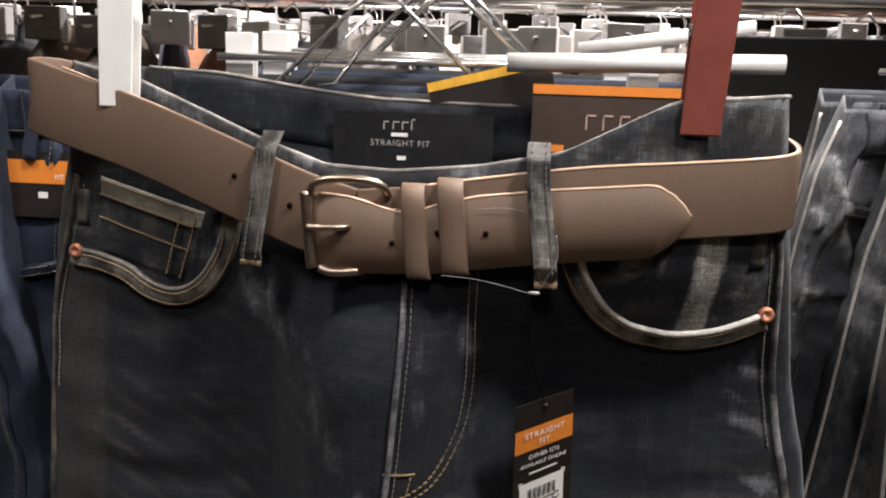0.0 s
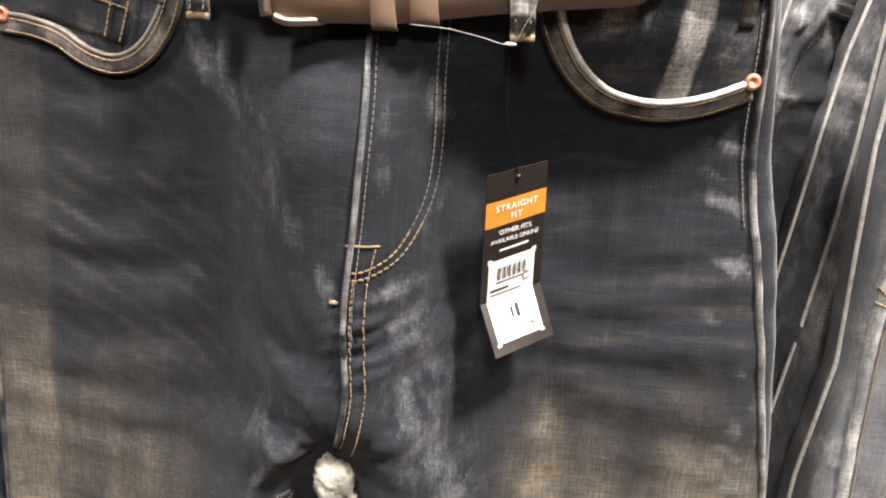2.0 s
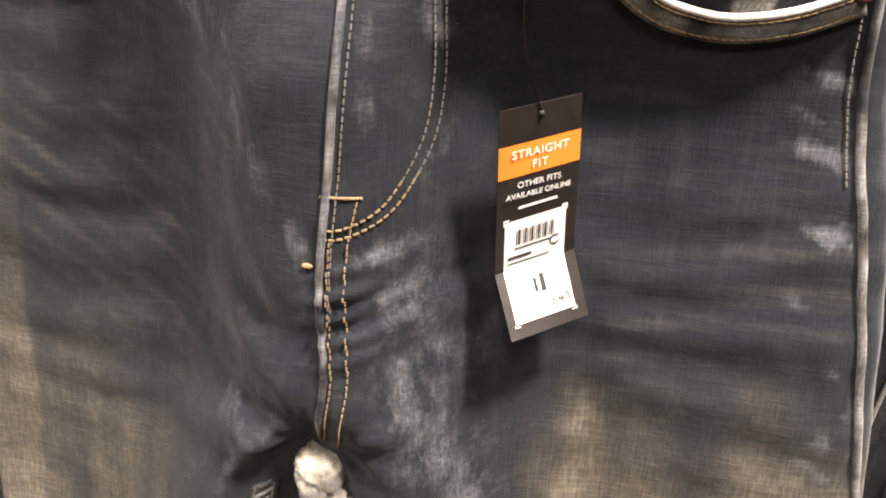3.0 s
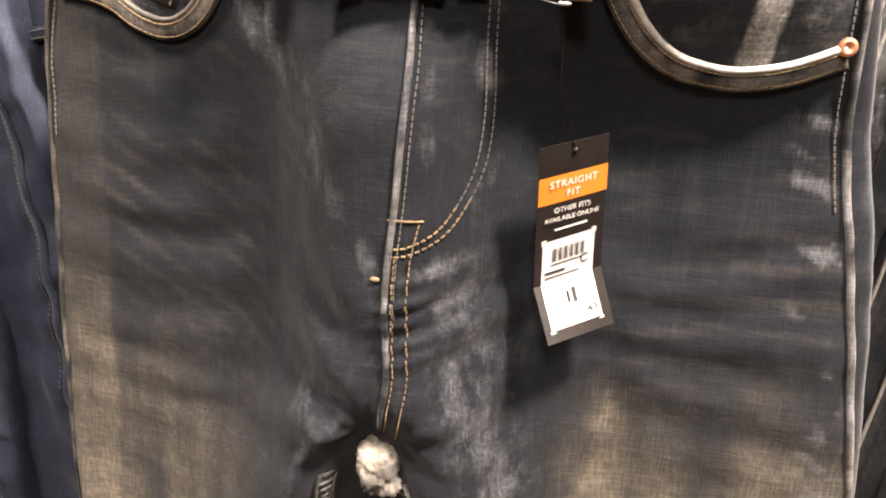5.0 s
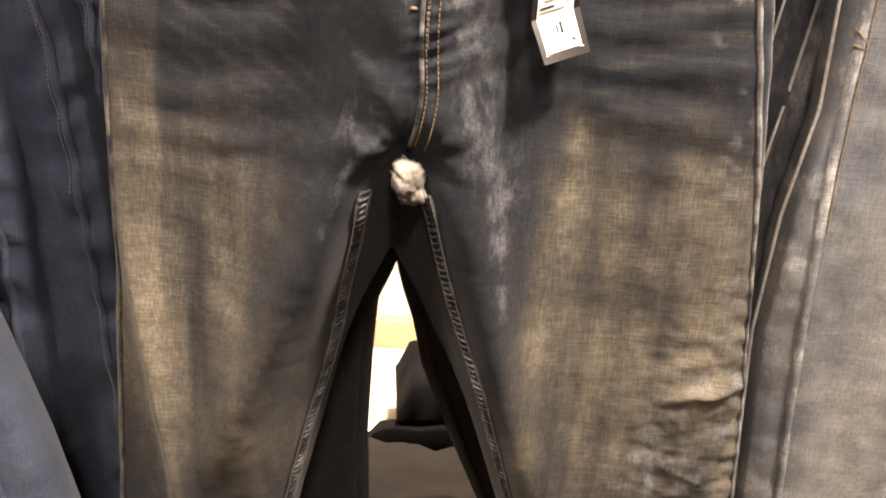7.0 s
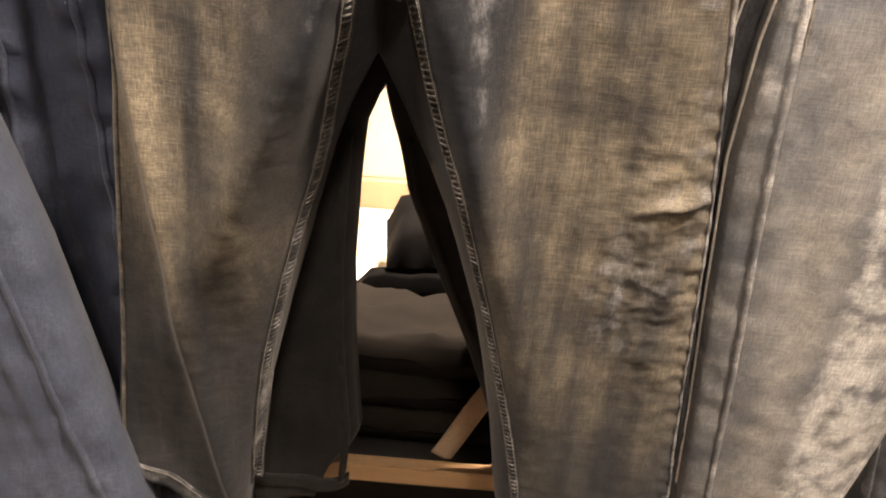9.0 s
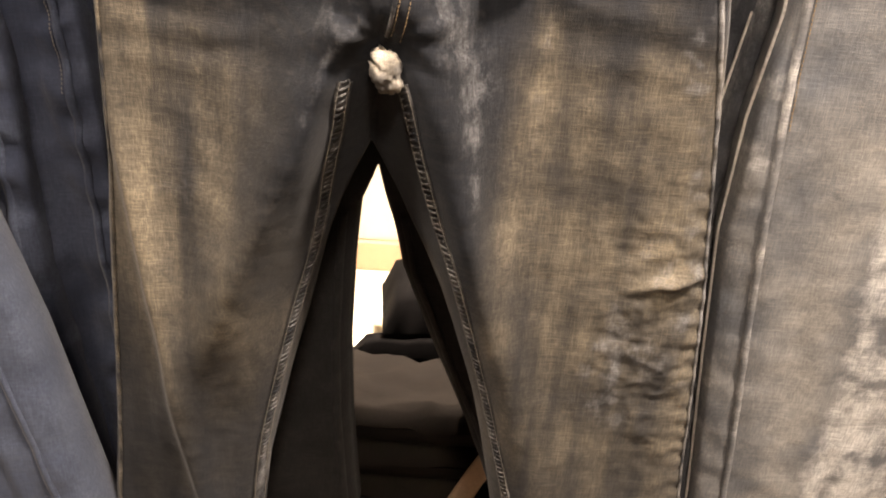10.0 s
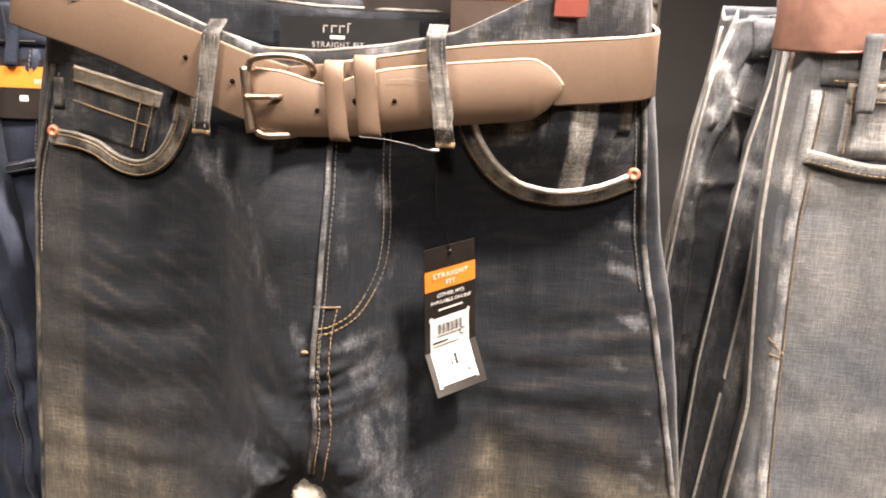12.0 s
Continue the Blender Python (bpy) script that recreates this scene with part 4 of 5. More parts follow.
bmesh.ops.create_icosphere(bm, subdivisions=2, radius=0.0018, matrix=Matrix.Translation((-0.0785, S(-0.0785, 1.262) - 0.0012, 1.262)) @ Matrix.Diagonal((1.5, 0.7, 0.8, 1)))
part("thread_knot", bm, GOLD, jeans, "ochre thread knot")
# bunched, bleached seam crossing at the crotch
bm = bmesh.new()
bmesh.ops.create_icosphere(bm, subdivisions=4, radius=1.0)
yl0 = S(-0.078, 1.145)
for v in bm.verts:
    p = v.co.copy()
    p = Vector([math.copysign(abs(c) ** 0.75, c) for c in p])
    q = 1 + 0.16 * noise.fractal(p * 1.7 + Vector((3, 1, 7)), 1.0, 2.0, 3) + 0.20 * noise.fractal(p * 7 + Vector((1, 4, 2)), 1.0, 2.0, 3) - 0.30 * gauss(p.z + 0.45 * p.x, 0.12, 0.09) - 0.24 * gauss(p.x - 0.25 * p.z, 0.05, 0.08) - 0.16 * gauss(p.z - 0.3 * p.x, -0.55, 0.07)
    v.co = Vector((-0.0780 + 0.0118 * p.x * q - 0.003 * p.z, yl0 - 0.012 + 0.012 * p.y * q, 1.1410 + 0.0165 * p.z * q))
worn(part("seam_crossing", bm, denim("bleached_denim", (0.11, 0.105, 0.10), (0.56, 0.52, 0.45), (0.44, 0.38, 0.28)), jeans, "pale bleached lump where the seams cross"), 0.4, 0.7)

# inseams with felled double stitching
for line, sgn in ((smooth_line([(-0.109, 1.130), (-0.112, 1.116), (-0.117, 1.085), (-0.127, 1.038), (-0.142, 0.961), (-0.166, 0.869), (-0.196, 0.732), (-0.214, 0.600), (-0.220, 0.528)], 120), 1),
                  (smooth_line([(-0.067, 1.130), (-0.062, 1.114), (-0.050, 1.066), (-0.034, 1.009), (-0.016, 0.957), (0.005, 0.880), (0.031, 0.782), (0.067, 0.634), (0.089, 0.520)], 120), -1)):
    seam = part("inseam", ribbon(bmesh.new(), S, line, 0.0105, 0.0006, 0.0016, 4, 0.0008), DENIM, jeans, "puckered double-stitched inseam")
    worn(seam, 0.15, 0.30)
    bm = bmesh.new()
    stitches(bm, S, offset(line, 0.0036), 0.0032, 0.0036, 0.0026, 0.0004)
    stitches(bm, S, offset(line, -0.0036), 0.0032, 0.0036, 0.0026, 0.0004)
    part("inseam_stitching", bm, THREAD, jeans, "", False)
    bm = bmesh.new()
    pts = resample(line, 0.0058)
    for i, (x, z) in enumerate(pts):
        wv = 0.0026 + 0.0008 * math.sin(i * 1.7)
        tube(bm, [(x - wv, S(x - wv, z) - 0.0026, z - 0.0008), (x, S(x, z) - 0.0042, z), (x + wv, S(x + wv, z) - 0.0026, z + 0.0008)], 0.0011, 5)
    worn(part("pucker", bm, DENIM, jeans), 0.25, 0.5)

# outer seams; the right one's highlight is put into its pale colour
for fx, sgn in ((lambda z: front_cut.out(z)[1] - interp(z, front_cut.seam_z, front_cut.seam_in), 1), (lambda z: front_cut.out(z)[0] + 0.006 + 0.012 * step(z, 1.34, 1.44), -1)):
    line = [(fx(z), z) for z in np.linspace(1.445, 0.575, 180)]
    worn(part("side_seam", ribbon(bmesh.new(), S, line, 0.004, 0.0004, 0.0016, 3, 0.0012), DENIM, jeans, "worn raised side seam, highlight painted on the right one"), 0.5, 0.75 if sgn > 0 else 0.2)
    bm = stitches(bmesh.new(), S, [(fx(z) - sgn * 0.006, z) for z in np.linspace(1.44, 1.30, 30)], 0.0012, 0.0036, 0.0025, 0.0004)
    part("side_stitching", bm, THREAD, jeans, "", False)
worn(part("side_tack", ribbon(bmesh.new(), S, [(0.1265, z) for z in np.linspace(1.436, 1.414, 6)], 0.009, 0.001, 0.001, 3), DENIM, jeans), 0.6, 0.3)
worn(part("side_tack", ribbon(bmesh.new(), S, [(-0.279, z) for z in np.linspace(1.436, 1.414, 6)], 0.009, 0.001, 0.001, 3), DENIM, jeans), 0.6, 0.3)

# hems
for a, b in ((-0.372, -0.232), (0.078, 0.252)):
    worn(part("hem", ribbon(bmesh.new(), S, [(x, front_cut.hem_at(x) + 0.012) for x in np.linspace(a, b, 50)], 0.022, 0.0006, 0.0016, 4), DENIM, jeans), 0.1, 0.4)
    part("hem_stitching", stitches(bmesh.new(), S, [(x, front_cut.hem_at(x) + 0.021) for x in np.linspace(a, b, 50)], 0.003, 0.004, 0.003, 0.0004), THREAD, jeans, "", False)

# front pockets: facing cloth, bound mouth, coin pocket, rivets
pock_l = smooth_line([(-0.288, 1.398), (-0.262, 1.396), (-0.244, 1.391), (-0.230, 1.383), (-0.216, 1.379), (-0.204, 1.382), (-0.192, 1.392), (-0.182, 1.408), (-0.177, 1.425), (-0.172, 1.446)], 80)
pock_r = smooth_line([(0.021, 1.448), (0.027, 1.425), (0.033, 1.408), (0.043, 1.392), (0.055, 1.381), (0.067, 1.3755), (0.087, 1.3725), (0.112, 1.3765), (0.136, 1.386)], 80)


def facing(line, ztop, lift):
    """The cloth seen in a pocket's mouth: from the mouth line up to the waistband."""
    bm = bmesh.new()
    cols, m = [], 14
    for x, z in line:
        cols.append([bm.verts.new((x, S(x, z + (max(ztop, z + 0.001) - z) * k / m) - lift, z + (max(ztop, z + 0.001) - z) * k / m)) for k in range(m + 1)])
    for a, b in zip(cols[:-1], cols[1:]):
        for k in range(m):
            bm.faces.new((a[k], b[k], b[k + 1], a[k + 1]))
    return bm


FACING = denim("pocket_facing_denim", (0.013, 0.015, 0.020), (0.55, 0.53, 0.49), (0.22, 0.2, 0.17))
for line, ztop in ((pock_l[:68], 1.452), (pock_r[12:], 1.452)):
    ob = part("pocket_facing", facing(line, ztop, 0.0007), FACING, jeans, "darker denim inside the pocket mouth")
    me = ob.data
    f = [0.0] * len(me.vertices)
    r = [max(0, min(1, 1.1 * step(v.co.x - 0.12 * (v.co.z - 1.41), 0.089, 0.092) * step(0.1075 - v.co.x + 0.12 * (v.co.z - 1.41), 0, 0.003) * (0.75 + 0.5 * fbm(v.co.x, v.co.z, 50)) * (v.co.x > 0)
                    + 0.8 * gauss(v.co.x - 0.5 * (v.co.z - 1.418), 0.058, 0.008) * gauss(v.co.z, 1.416, 0.008)
                    + 0.10 + 0.2 * fbm(v.co.x, v.co.z, 30))) for v in me.vertices]
    for key, vals in (("fade", f), ("rub_glint", r)):
        me.attributes.new(key, "FLOAT", "POINT").data.foreach_set("value", vals)
for line, pale in ((pock_l, 0.22), (pock_r, 0.35)):
    worn(part("pocket_edge", ribbon(bmesh.new(), S, offset(line, -0.005), 0.0125, 0.0010, 0.0022, 5, 0.0014), DENIM, jeans, "bound pocket edge"), 0.95, pale + 0.35)
    bm = bmesh.new()
    lip = np.array(line)
    tube(bm, [(x, S(x, z) - 0.0036, z) for x, z in lip], 0.0014 if pale < 0.3 else 0.0020, 6)
    # the right lip is whiter: light caught on it is put into the colour
    worn(part("pocket_lip", bm, PALE if pale < 0.3 else EDGE_GLINT, jeans, "worn pale pocket lip, highlight painted on the right one"), 0.5, 0.1)
    bm = bmesh.new()
    stitches(bm, S, offset(line, -0.0025)[2:], 0.0052, 0.0034, 0.0025, 0.0004)
    stitches(bm, S, offset(line, -0.0095)[2:], 0.0042, 0.0034, 0.0025, 0.0004)
    part("pocket_stitching", bm, GOLD, jeans, "ochre topstitching", False)
coin_quad = lambda u, v: ((1 - u) * (1 - v) * -0.2675 + u * (1 - v) * -0.2065 + u * v * -0.191 + (1 - u) * v * -0.264, (1 - u) * (1 - v) * 1.400 + u * (1 - v) * 1.384 + u * v * 1.4285 + (1 - u) * v * 1.4455)


def quad_patch(u0, u1, v0, v1, lift):
    bm = bmesh.new()
    g = [[bm.verts.new((x, S(x, z) - lift - (0.0 if 0 < i < 12 and 0 < j < 10 else -lift * 0.8), z)) for j in range(11) for x, z in (coin_quad(u0 + (u1 - u0) * i / 12, v0 + (v1 - v0) * j / 10),)] for i in range(13)]
    for i in range(12):
        for j in range(10):
            bm.faces.new((g[i][j], g[i + 1][j], g[i + 1][j + 1], g[i][j + 1]))
    return bm


worn(part("coin_pocket", quad_patch(0, 1, 0, 1, 0.0024), DENIM, jeans, "small coin pocket with ochre stitching"), 0.25, 0.28)
# the hem is paler than its cloth: light falling there is painted in
worn(part("coin_pocket_hem", quad_patch(0, 1, 0.74, 1.0, 0.0040), PALE, jeans, "tan coin pocket hem, paled for the light on it"), 0.8, 0.2)
worn(part("coin_pocket_fold", quad_patch(0, 1, 0.0, 0.50, 0.0034), DENIM, jeans), 0.05, 0.22)
bm = bmesh.new()
for v, lift in ((0.965, 0.0052), (0.78, 0.0052), (0.46, 0.0044)):
    stitches(bm, S, [coin_quad(u, v) for u in np.linspace(0.02, 0.97, 20)], lift, 0.0034, 0.0025, 0.0005)
for u in (0.82, 0.96):
    stitches(bm, S, [coin_quad(u, v) for v in np.linspace(0.05, 0.97, 20)], 0.0052, 0.0034, 0.0025, 0.0005)
part("coin_stitching", bm, GOLD, jeans, "", False)
for x, z in ((-0.2835, 1.397), (0.1365, 1.386)):
    bm = bmesh.new()
    prof = ((0.0, 0.0012), (0.0016, 0.0012), (0.0021, 0.0022), (0.0034, 0.0022), (0.0045, 0.0012), (0.0047, 0.0))
    y = S(x, z) - 0.0044
    rings = [[bm.verts.new((x + r * math.cos(a), y - h, z + r * math.sin(a))) for a in np.linspace(0, math.tau, 20, endpoint=False)] for r, h in prof[1:]]
    bm.faces.new(rings[0])
    for a, b in zip(rings[:-1], rings[1:]):
        for k in range(20):
            bm.faces.new((a[k], b[k], b[(k + 1) % 20], a[(k + 1) % 20]))
    bmesh.ops.recalc_face_normals(bm, faces=bm.faces[:])
    part("rivet", bm, COPPER, jeans, "copper pocket rivet")


# ---- the belt ----
def strap(bm, pts, width, thick=0.0028, n=60, bow=0.0):
    """A leather strap through (x, y, z, tilt) centres; width runs up, leaning by tilt degrees."""
    P = smooth_line(pts, n)
    rows = []
    for i, p in enumerate(P):
        d = Vector(P[min(i + 1, len(P) - 1)][:3]) - Vector(P[max(i - 1, 0)][:3])
        d.normalize()
        up = Vector((0, 0, 1)) - d * d.z
        up.normalize()
        out = up.cross(d).normalized() * -1
        if len(p) > 3:
            up = (up * math.cos(radians(p[3])) + out * math.sin(radians(p[3]))).normalized()
            out = up.cross(d).normalized() * -1
        c = Vector(p[:3])
        prof = [(-0.5, 0.35), (-0.47, 0.5), (-0.2, 0.5 + bow), (0.2, 0.5 + bow), (0.47, 0.5), (0.5, 0.35), (0.5, -0.35), (0.47, -0.5), (0, -0.5), (-0.47, -0.5), (-0.5, -0.35)]
        rows.append([bm.verts.new(c + up * a * width - out * b * thick) for a, b in prof])
    m = len(rows[0])
    for a, b in zip(rows[:-1], rows[1:]):
        for k in range(m):
            bm.faces.new((a[k], a[(k + 1) % m], b[(k + 1) % m], b[k]))
    bm.faces.new(rows[0]), bm.faces.new(rows[-1])
    bmesh.ops.recalc_face_normals(bm, faces=bm.faces[:])
    return bm


belt = thing("belt", "tan leather belt with an aged metal buckle, threaded through loops", "belt")
B = lambda x: S(x, 1.44) - 0.006
part("strap", strap(bmesh.new(), [(-0.268, 0.545, 1.484, 0), (-0.292, 0.520, 1.494, 0), (-0.299, 0.496, 1.4945, 0), (-0.288, 0.487, 1.4905, 0), (-0.225, 0.476, 1.4725, 0), (-0.165, 0.464, 1.4515, 0), (-0.125, 0.455, 1.4375, 0), (-0.098, 0.452, 1.430, 0)], 0.0425, 0.0030, 70), LEATHER, belt)
part("strap", strap(bmesh.new(), [(-0.092, 0.4530, 1.4300, 0), (-0.060, 0.4500, 1.4335, 0), (-0.020, 0.4490, 1.4395, 0), (0.030, 0.4500, 1.4470, 0), (0.080, 0.4560, 1.4510, 0), (0.122, 0.4640, 1.4545, 0), (0.138, 0.4720, 1.457, 0), (0.1445, 0.486, 1.460, 0), (0.142, 0.505, 1.465, 0), (0.128, 0.535, 1.470, 0)], 0.0400, 0.0030, 80), LEATHER, belt)
# the loose end, pointed, lying over the strap
bm = bmesh.new()
tail_c = lambda x: float(np.interp(x, [-0.115, -0.095, -0.058, -0.026, 0.010, 0.062, 0.084], [1.4275, 1.4262, 1.4245, 1.4305, 1.4355, 1.4405, 1.4425]))
tail_h = lambda x: float(np.interp(x, [-0.115, -0.095, -0.062, -0.026, 0.060, 0.066, 0.074, 0.080, 0.0835], [0.0205, 0.0208, 0.0180, 0.0195, 0.0190, 0.0180, 0.0130, 0.0070, 0.0015]))
tail_y = lambda x: float(np.interp(x, [-0.115, -0.100, -0.060, 0.000, 0.050, 0.084], [0.4460, 0.4435, 0.4440, 0.4435, 0.4450, 0.4490]))
cols = []
for x in np.r_[np.linspace(-0.115, 0.058, 60), np.linspace(0.060, 0.0835, 22)]:
    c, h, y = tail_c(x), tail_h(x), tail_y(x)
    dip = 0.0035 * gauss(x, -0.070, 0.016)
    prof = [(-1, 0.0002), (-0.97, -0.0012), (0, -0.0016), (0.96, -0.0012), (1, 0.0002), (0.98, 0.0014), (-0.98, 0.0014)]
    cols.append([bm.verts.new((x, y + d, c + h * s - (dip if s > 0.5 else 0))) for s, d in prof])
for a, b in zip(cols[:-1], cols[1:]):
    for k in range(7):
        bm.faces.new((a[k], a[(k + 1) % 7], b[(k + 1) % 7], b[k]))
bm.faces.new(cols[0]), bm.faces.new(cols[-1])
bmesh.ops.recalc_face_normals(bm, faces=bm.faces[:])
part("loose_end", bm, LEATHER, belt, "pointed loose end of the belt")
# upper cut edges; light from above is put into their pale colour
bm = bmesh.new()
tube(bm, [(x, tail_y(x) - 0.0004, tail_c(x) + tail_h(x) - 0.0035 * gauss(x, -0.070, 0.016) + 0.0002) for x in np.r_[np.linspace(-0.112, 0.058, 60), np.linspace(0.060, 0.0835, 16)]], 0.0009, 5)
part("cut_edge", bm, EDGE, belt, "cut leather edge, paled for light from above")
edge_r = smooth_line([(-0.055, 0.4490, 1.4540), (-0.020, 0.4480, 1.4600), (0.030, 0.4490, 1.4672), (0.080, 0.4550, 1.4712), (0.122, 0.4630, 1.4747), (0.138, 0.4710, 1.4772), (0.1440, 0.486, 1.4802), (0.142, 0.505, 1.4852)], 60)
part("cut_edge", tube(bmesh.new(), edge_r, 0.0010, 5), EDGE, belt, "cut leather edge, paled for light from above")
edge_l = smooth_line([(-0.276, 0.4855, 1.5105), (-0.219, 0.4745, 1.4925), (-0.159, 0.4625, 1.4712), (-0.119, 0.4545, 1.4572)], 50)
part("cut_edge", tube(bmesh.new(), edge_l, 0.0006, 5), EDGE, belt, "cut leather edge, paled for light from above")
# keepers
for x0, x1 in ((-0.0625, -0.0500), (-0.0435, -0.0295)):
    xm, w = (x0 + x1) / 2, x1 - x0
    bm = bmesh.new()
    loop = []
    zt, zb = tail_c(xm) + 0.0300, tail_c(xm) - 0.0205
    outline = smooth_line([(0.4560, zt - 0.006), (0.4520, zt), (0.4440, zt - 0.002), (0.4395, zt - 0.010), (0.4390, (zt + zb) / 2), (0.4395, zb + 0.006), (0.4425, zb), (0.4500, zb + 0.001)], 36)
    for y, z in outline:
        lean = (z - zb) * -0.10
        loop.append([bm.verts.new((xx + lean, y + dy, z)) for xx, dy in ((x0, 0.0006), (x0 + 0.0008, -0.0004), (xm, -0.0007), (x1 - 0.0008, -0.0004), (x1, 0.0006), (x1, 0.0016), (x0, 0.0016))])
    for a, b in zip(loop[:-1], loop[1:]):
        for k in range(7):
            bm.faces.new((a[k], a[(k + 1) % 7], b[(k + 1) % 7], b[k]))
    bm.faces.new(loop[0]), bm.faces.new(loop[-1])
    bmesh.ops.recalc_face_normals(bm, faces=bm.faces[:])
    part("keeper", bm, LEATHER, belt, "leather belt keeper")
# buckle: rounded frame, roller bar, prong
buckle = part("buckle", tube(bmesh.new(), smooth_line([(-0.1165, 0.4420, 1.447), (-0.1130, 0.4415, 1.4535), (-0.104, 0.4410, 1.4560), (-0.090, 0.4415, 1.4565), (-0.080, 0.4430, 1.4545), (-0.0755, 0.4470, 1.4500), (-0.076, 0.4530, 1.4430), (-0.080, 0.4560, 1.4300), (-0.083, 0.4530, 1.4160), (-0.086, 0.4470, 1.4080), (-0.094, 0.4430, 1.4065), (-0.104, 0.4420, 1.4060), (-0.1105, 0.4420, 1.4080)], 90), 0.0024, 10), METAL, belt, "aged bronze-toned buckle frame")
part("roller", tube(bmesh.new(), [(-0.1185, 0.4415, 1.4490), (-0.1180, 0.4415, 1.4470), (-0.1145, 0.4415, 1.4100), (-0.1140, 0.4415, 1.4080)], 0.0031, 12), METAL, buckle, "worn roller bar")
part("prong", tube(bmesh.new(), smooth_line([(-0.1165, 0.4385, 1.4302), (-0.110, 0.4380, 1.4305), (-0.0975, 0.4395, 1.4310), (-0.094, 0.4440, 1.4310)], 16), 0.0019, 8), METAL, buckle, "buckle prong")
# punched holes: dark discs, the shade inside put into their colour
HOLE = plain("hole_shadow_leather", (0.012, 0.008, 0.006), 0.95, amount=0.1, bump=0.0, spec=0.0)
for x, z, y in ((-0.1640, 1.4535, 0.4615), (-0.0710, 1.4235, 0.4418), (-0.0470, 1.4300, 0.4418), (-0.0215, 1.4310, 0.4418), (-0.1300, 1.4395, 0.4535)):
    bm = bmesh.new()
    bmesh.ops.create_cone(bm, cap_ends=True, segments=14, radius1=0.0015, radius2=0.0015, depth=0.0012, matrix=Matrix.Translation((x, y + 0.0001, z)) @ pose(0, 0, 0, 90, 0, 0).to_3x3().to_4x4())
    part("punched_hole", bm, HOLE, belt)

# belt loops of the jeans
for pts in ([(-0.1440, 1.4790), (-0.1440, 1.4700), (-0.1460, 1.4540), (-0.1500, 1.4300), (-0.1530, 1.4120), (-0.1540, 1.4050)], [(0.0040, 1.4790), (0.0040, 1.4700), (0.0050, 1.4540), (0.0085, 1.4300), (0.0105, 1.4120), (0.0110, 1.4040)]):
    line = smooth_line(pts, 40)
    z0, z1 = 1.404, 1.479
    off = (lambda x, z: (0.474 + (x + 0.148) * -0.2 + 0.0) - 0.016 * step(1.480 - z, 0, 0.012) - 0.002 + 0.004 * step(1.413 - z, 0, 0.008)) if pts[0][0] < 0 else (lambda x, z: 0.4560 - 0.0175 * step(1.480 - z, 0, 0.010) + 0.010 * step(1.416 - z, 0, 0.010))
    loop = worn(part("belt_loop", ribbon(bmesh.new(), off, line, 0.0120, 0.0, 0.0018, 5, 0.0012), FACING if pts[0][0] > 0 else DENIM, jeans, "worn denim belt loop"), 0.55, 0.42 if pts[0][0] > 0 else 0.5)
    bm = bmesh.new()
    stitches(bm, off, offset(line, 0.0036), 0.0030, 0.0034, 0.0025, 0.0004)
    stitches(bm, off, offset(line, -0.0036), 0.0030, 0.0034, 0.0025, 0.0004)
    part("stitching", bm, THREAD, loop, "", False)
    tx, tz = pts[-1]
    part("tack", ribbon(bmesh.new(), off, [(tx - 0.006, tz), (tx, tz + 0.0006), (tx + 0.006, tz)], 0.004, 0.0, 0.0026, 3, 0.001), GOLD, loop)

# ---- swing tag ----
tag = thing("swing_tag", "black swing tag with an orange band and white price label", "swing tag")
TAG = ((-0.001, 0.452, 1.333), (0.031, 0.474, 1.339), (-0.0, 0.47, 1.254), (0.034, 0.488, 1.264), (0.011, 0.458, 1.227), (0.044, 0.48, 1.235))
TL, TR, BL, BR, CL, CR = (Vector(p) for p in TAG)


def on_tag(u, v, lift=0.0):
    """u across, v down the tag: 0 to 1 above the crease, 1 to 2 below it."""
    a, b, c, d = (TL, TR, BL, BR) if v <= 1 else (BL, BR, CL, CR)
    w = v if v <= 1 else v - 1
    p = (a * (1 - u) + b * u) * (1 - w) + (c * (1 - u) + d * u) * w
    n = (b - a).cross(c - a).normalized()
    if n.y > 0:
        n = -n
    return p + n * lift


def tag_patch(u0, u1, v0, v1, lift, thick=0.0):
    bm = bmesh.new()
    cuts = sorted({*np.linspace(v0, v1, 9).tolist(), *[v for v in (1.0,) if v0 < v < v1]}) if v1 - v0 > 0.15 else [v0, v1]
    us = np.linspace(u0, u1, 7 if u1 - u0 > 0.2 else 2)
    rows = [[bm.verts.new(on_tag(u, v, lift)) for u in us] for v in cuts]
    for a, b in zip(rows[:-1], rows[1:]):
        for k in range(len(us) - 1):
            bm.faces.new((a[k], a[k + 1], b[k + 1], b[k]))
    if thick:
        rear = [[bm.verts.new(on_tag(u, v, lift - thick)) for u in us] for v in cuts]
        for a, b in zip(rear[:-1], rear[1:]):
            for k in range(len(us) - 1):
                bm.faces.new((a[k], b[k], b[k + 1], a[k + 1]))
        for p, q in ((rows, rear),):
            for k in range(len(us) - 1):
                bm.faces.new((p[0][k], q[0][k], q[0][k + 1], p[0][k + 1])), bm.faces.new((p[-1][k], p[-1][k + 1], q[-1][k + 1], q[-1][k]))
            for i in range(len(cuts) - 1):
                bm.faces.new((p[i][0], p[i + 1][0], q[i + 1][0], q[i][0])), bm.faces.new((p[i][-1], q[i][-1], q[i + 1][-1], p[i + 1][-1]))
    return bm


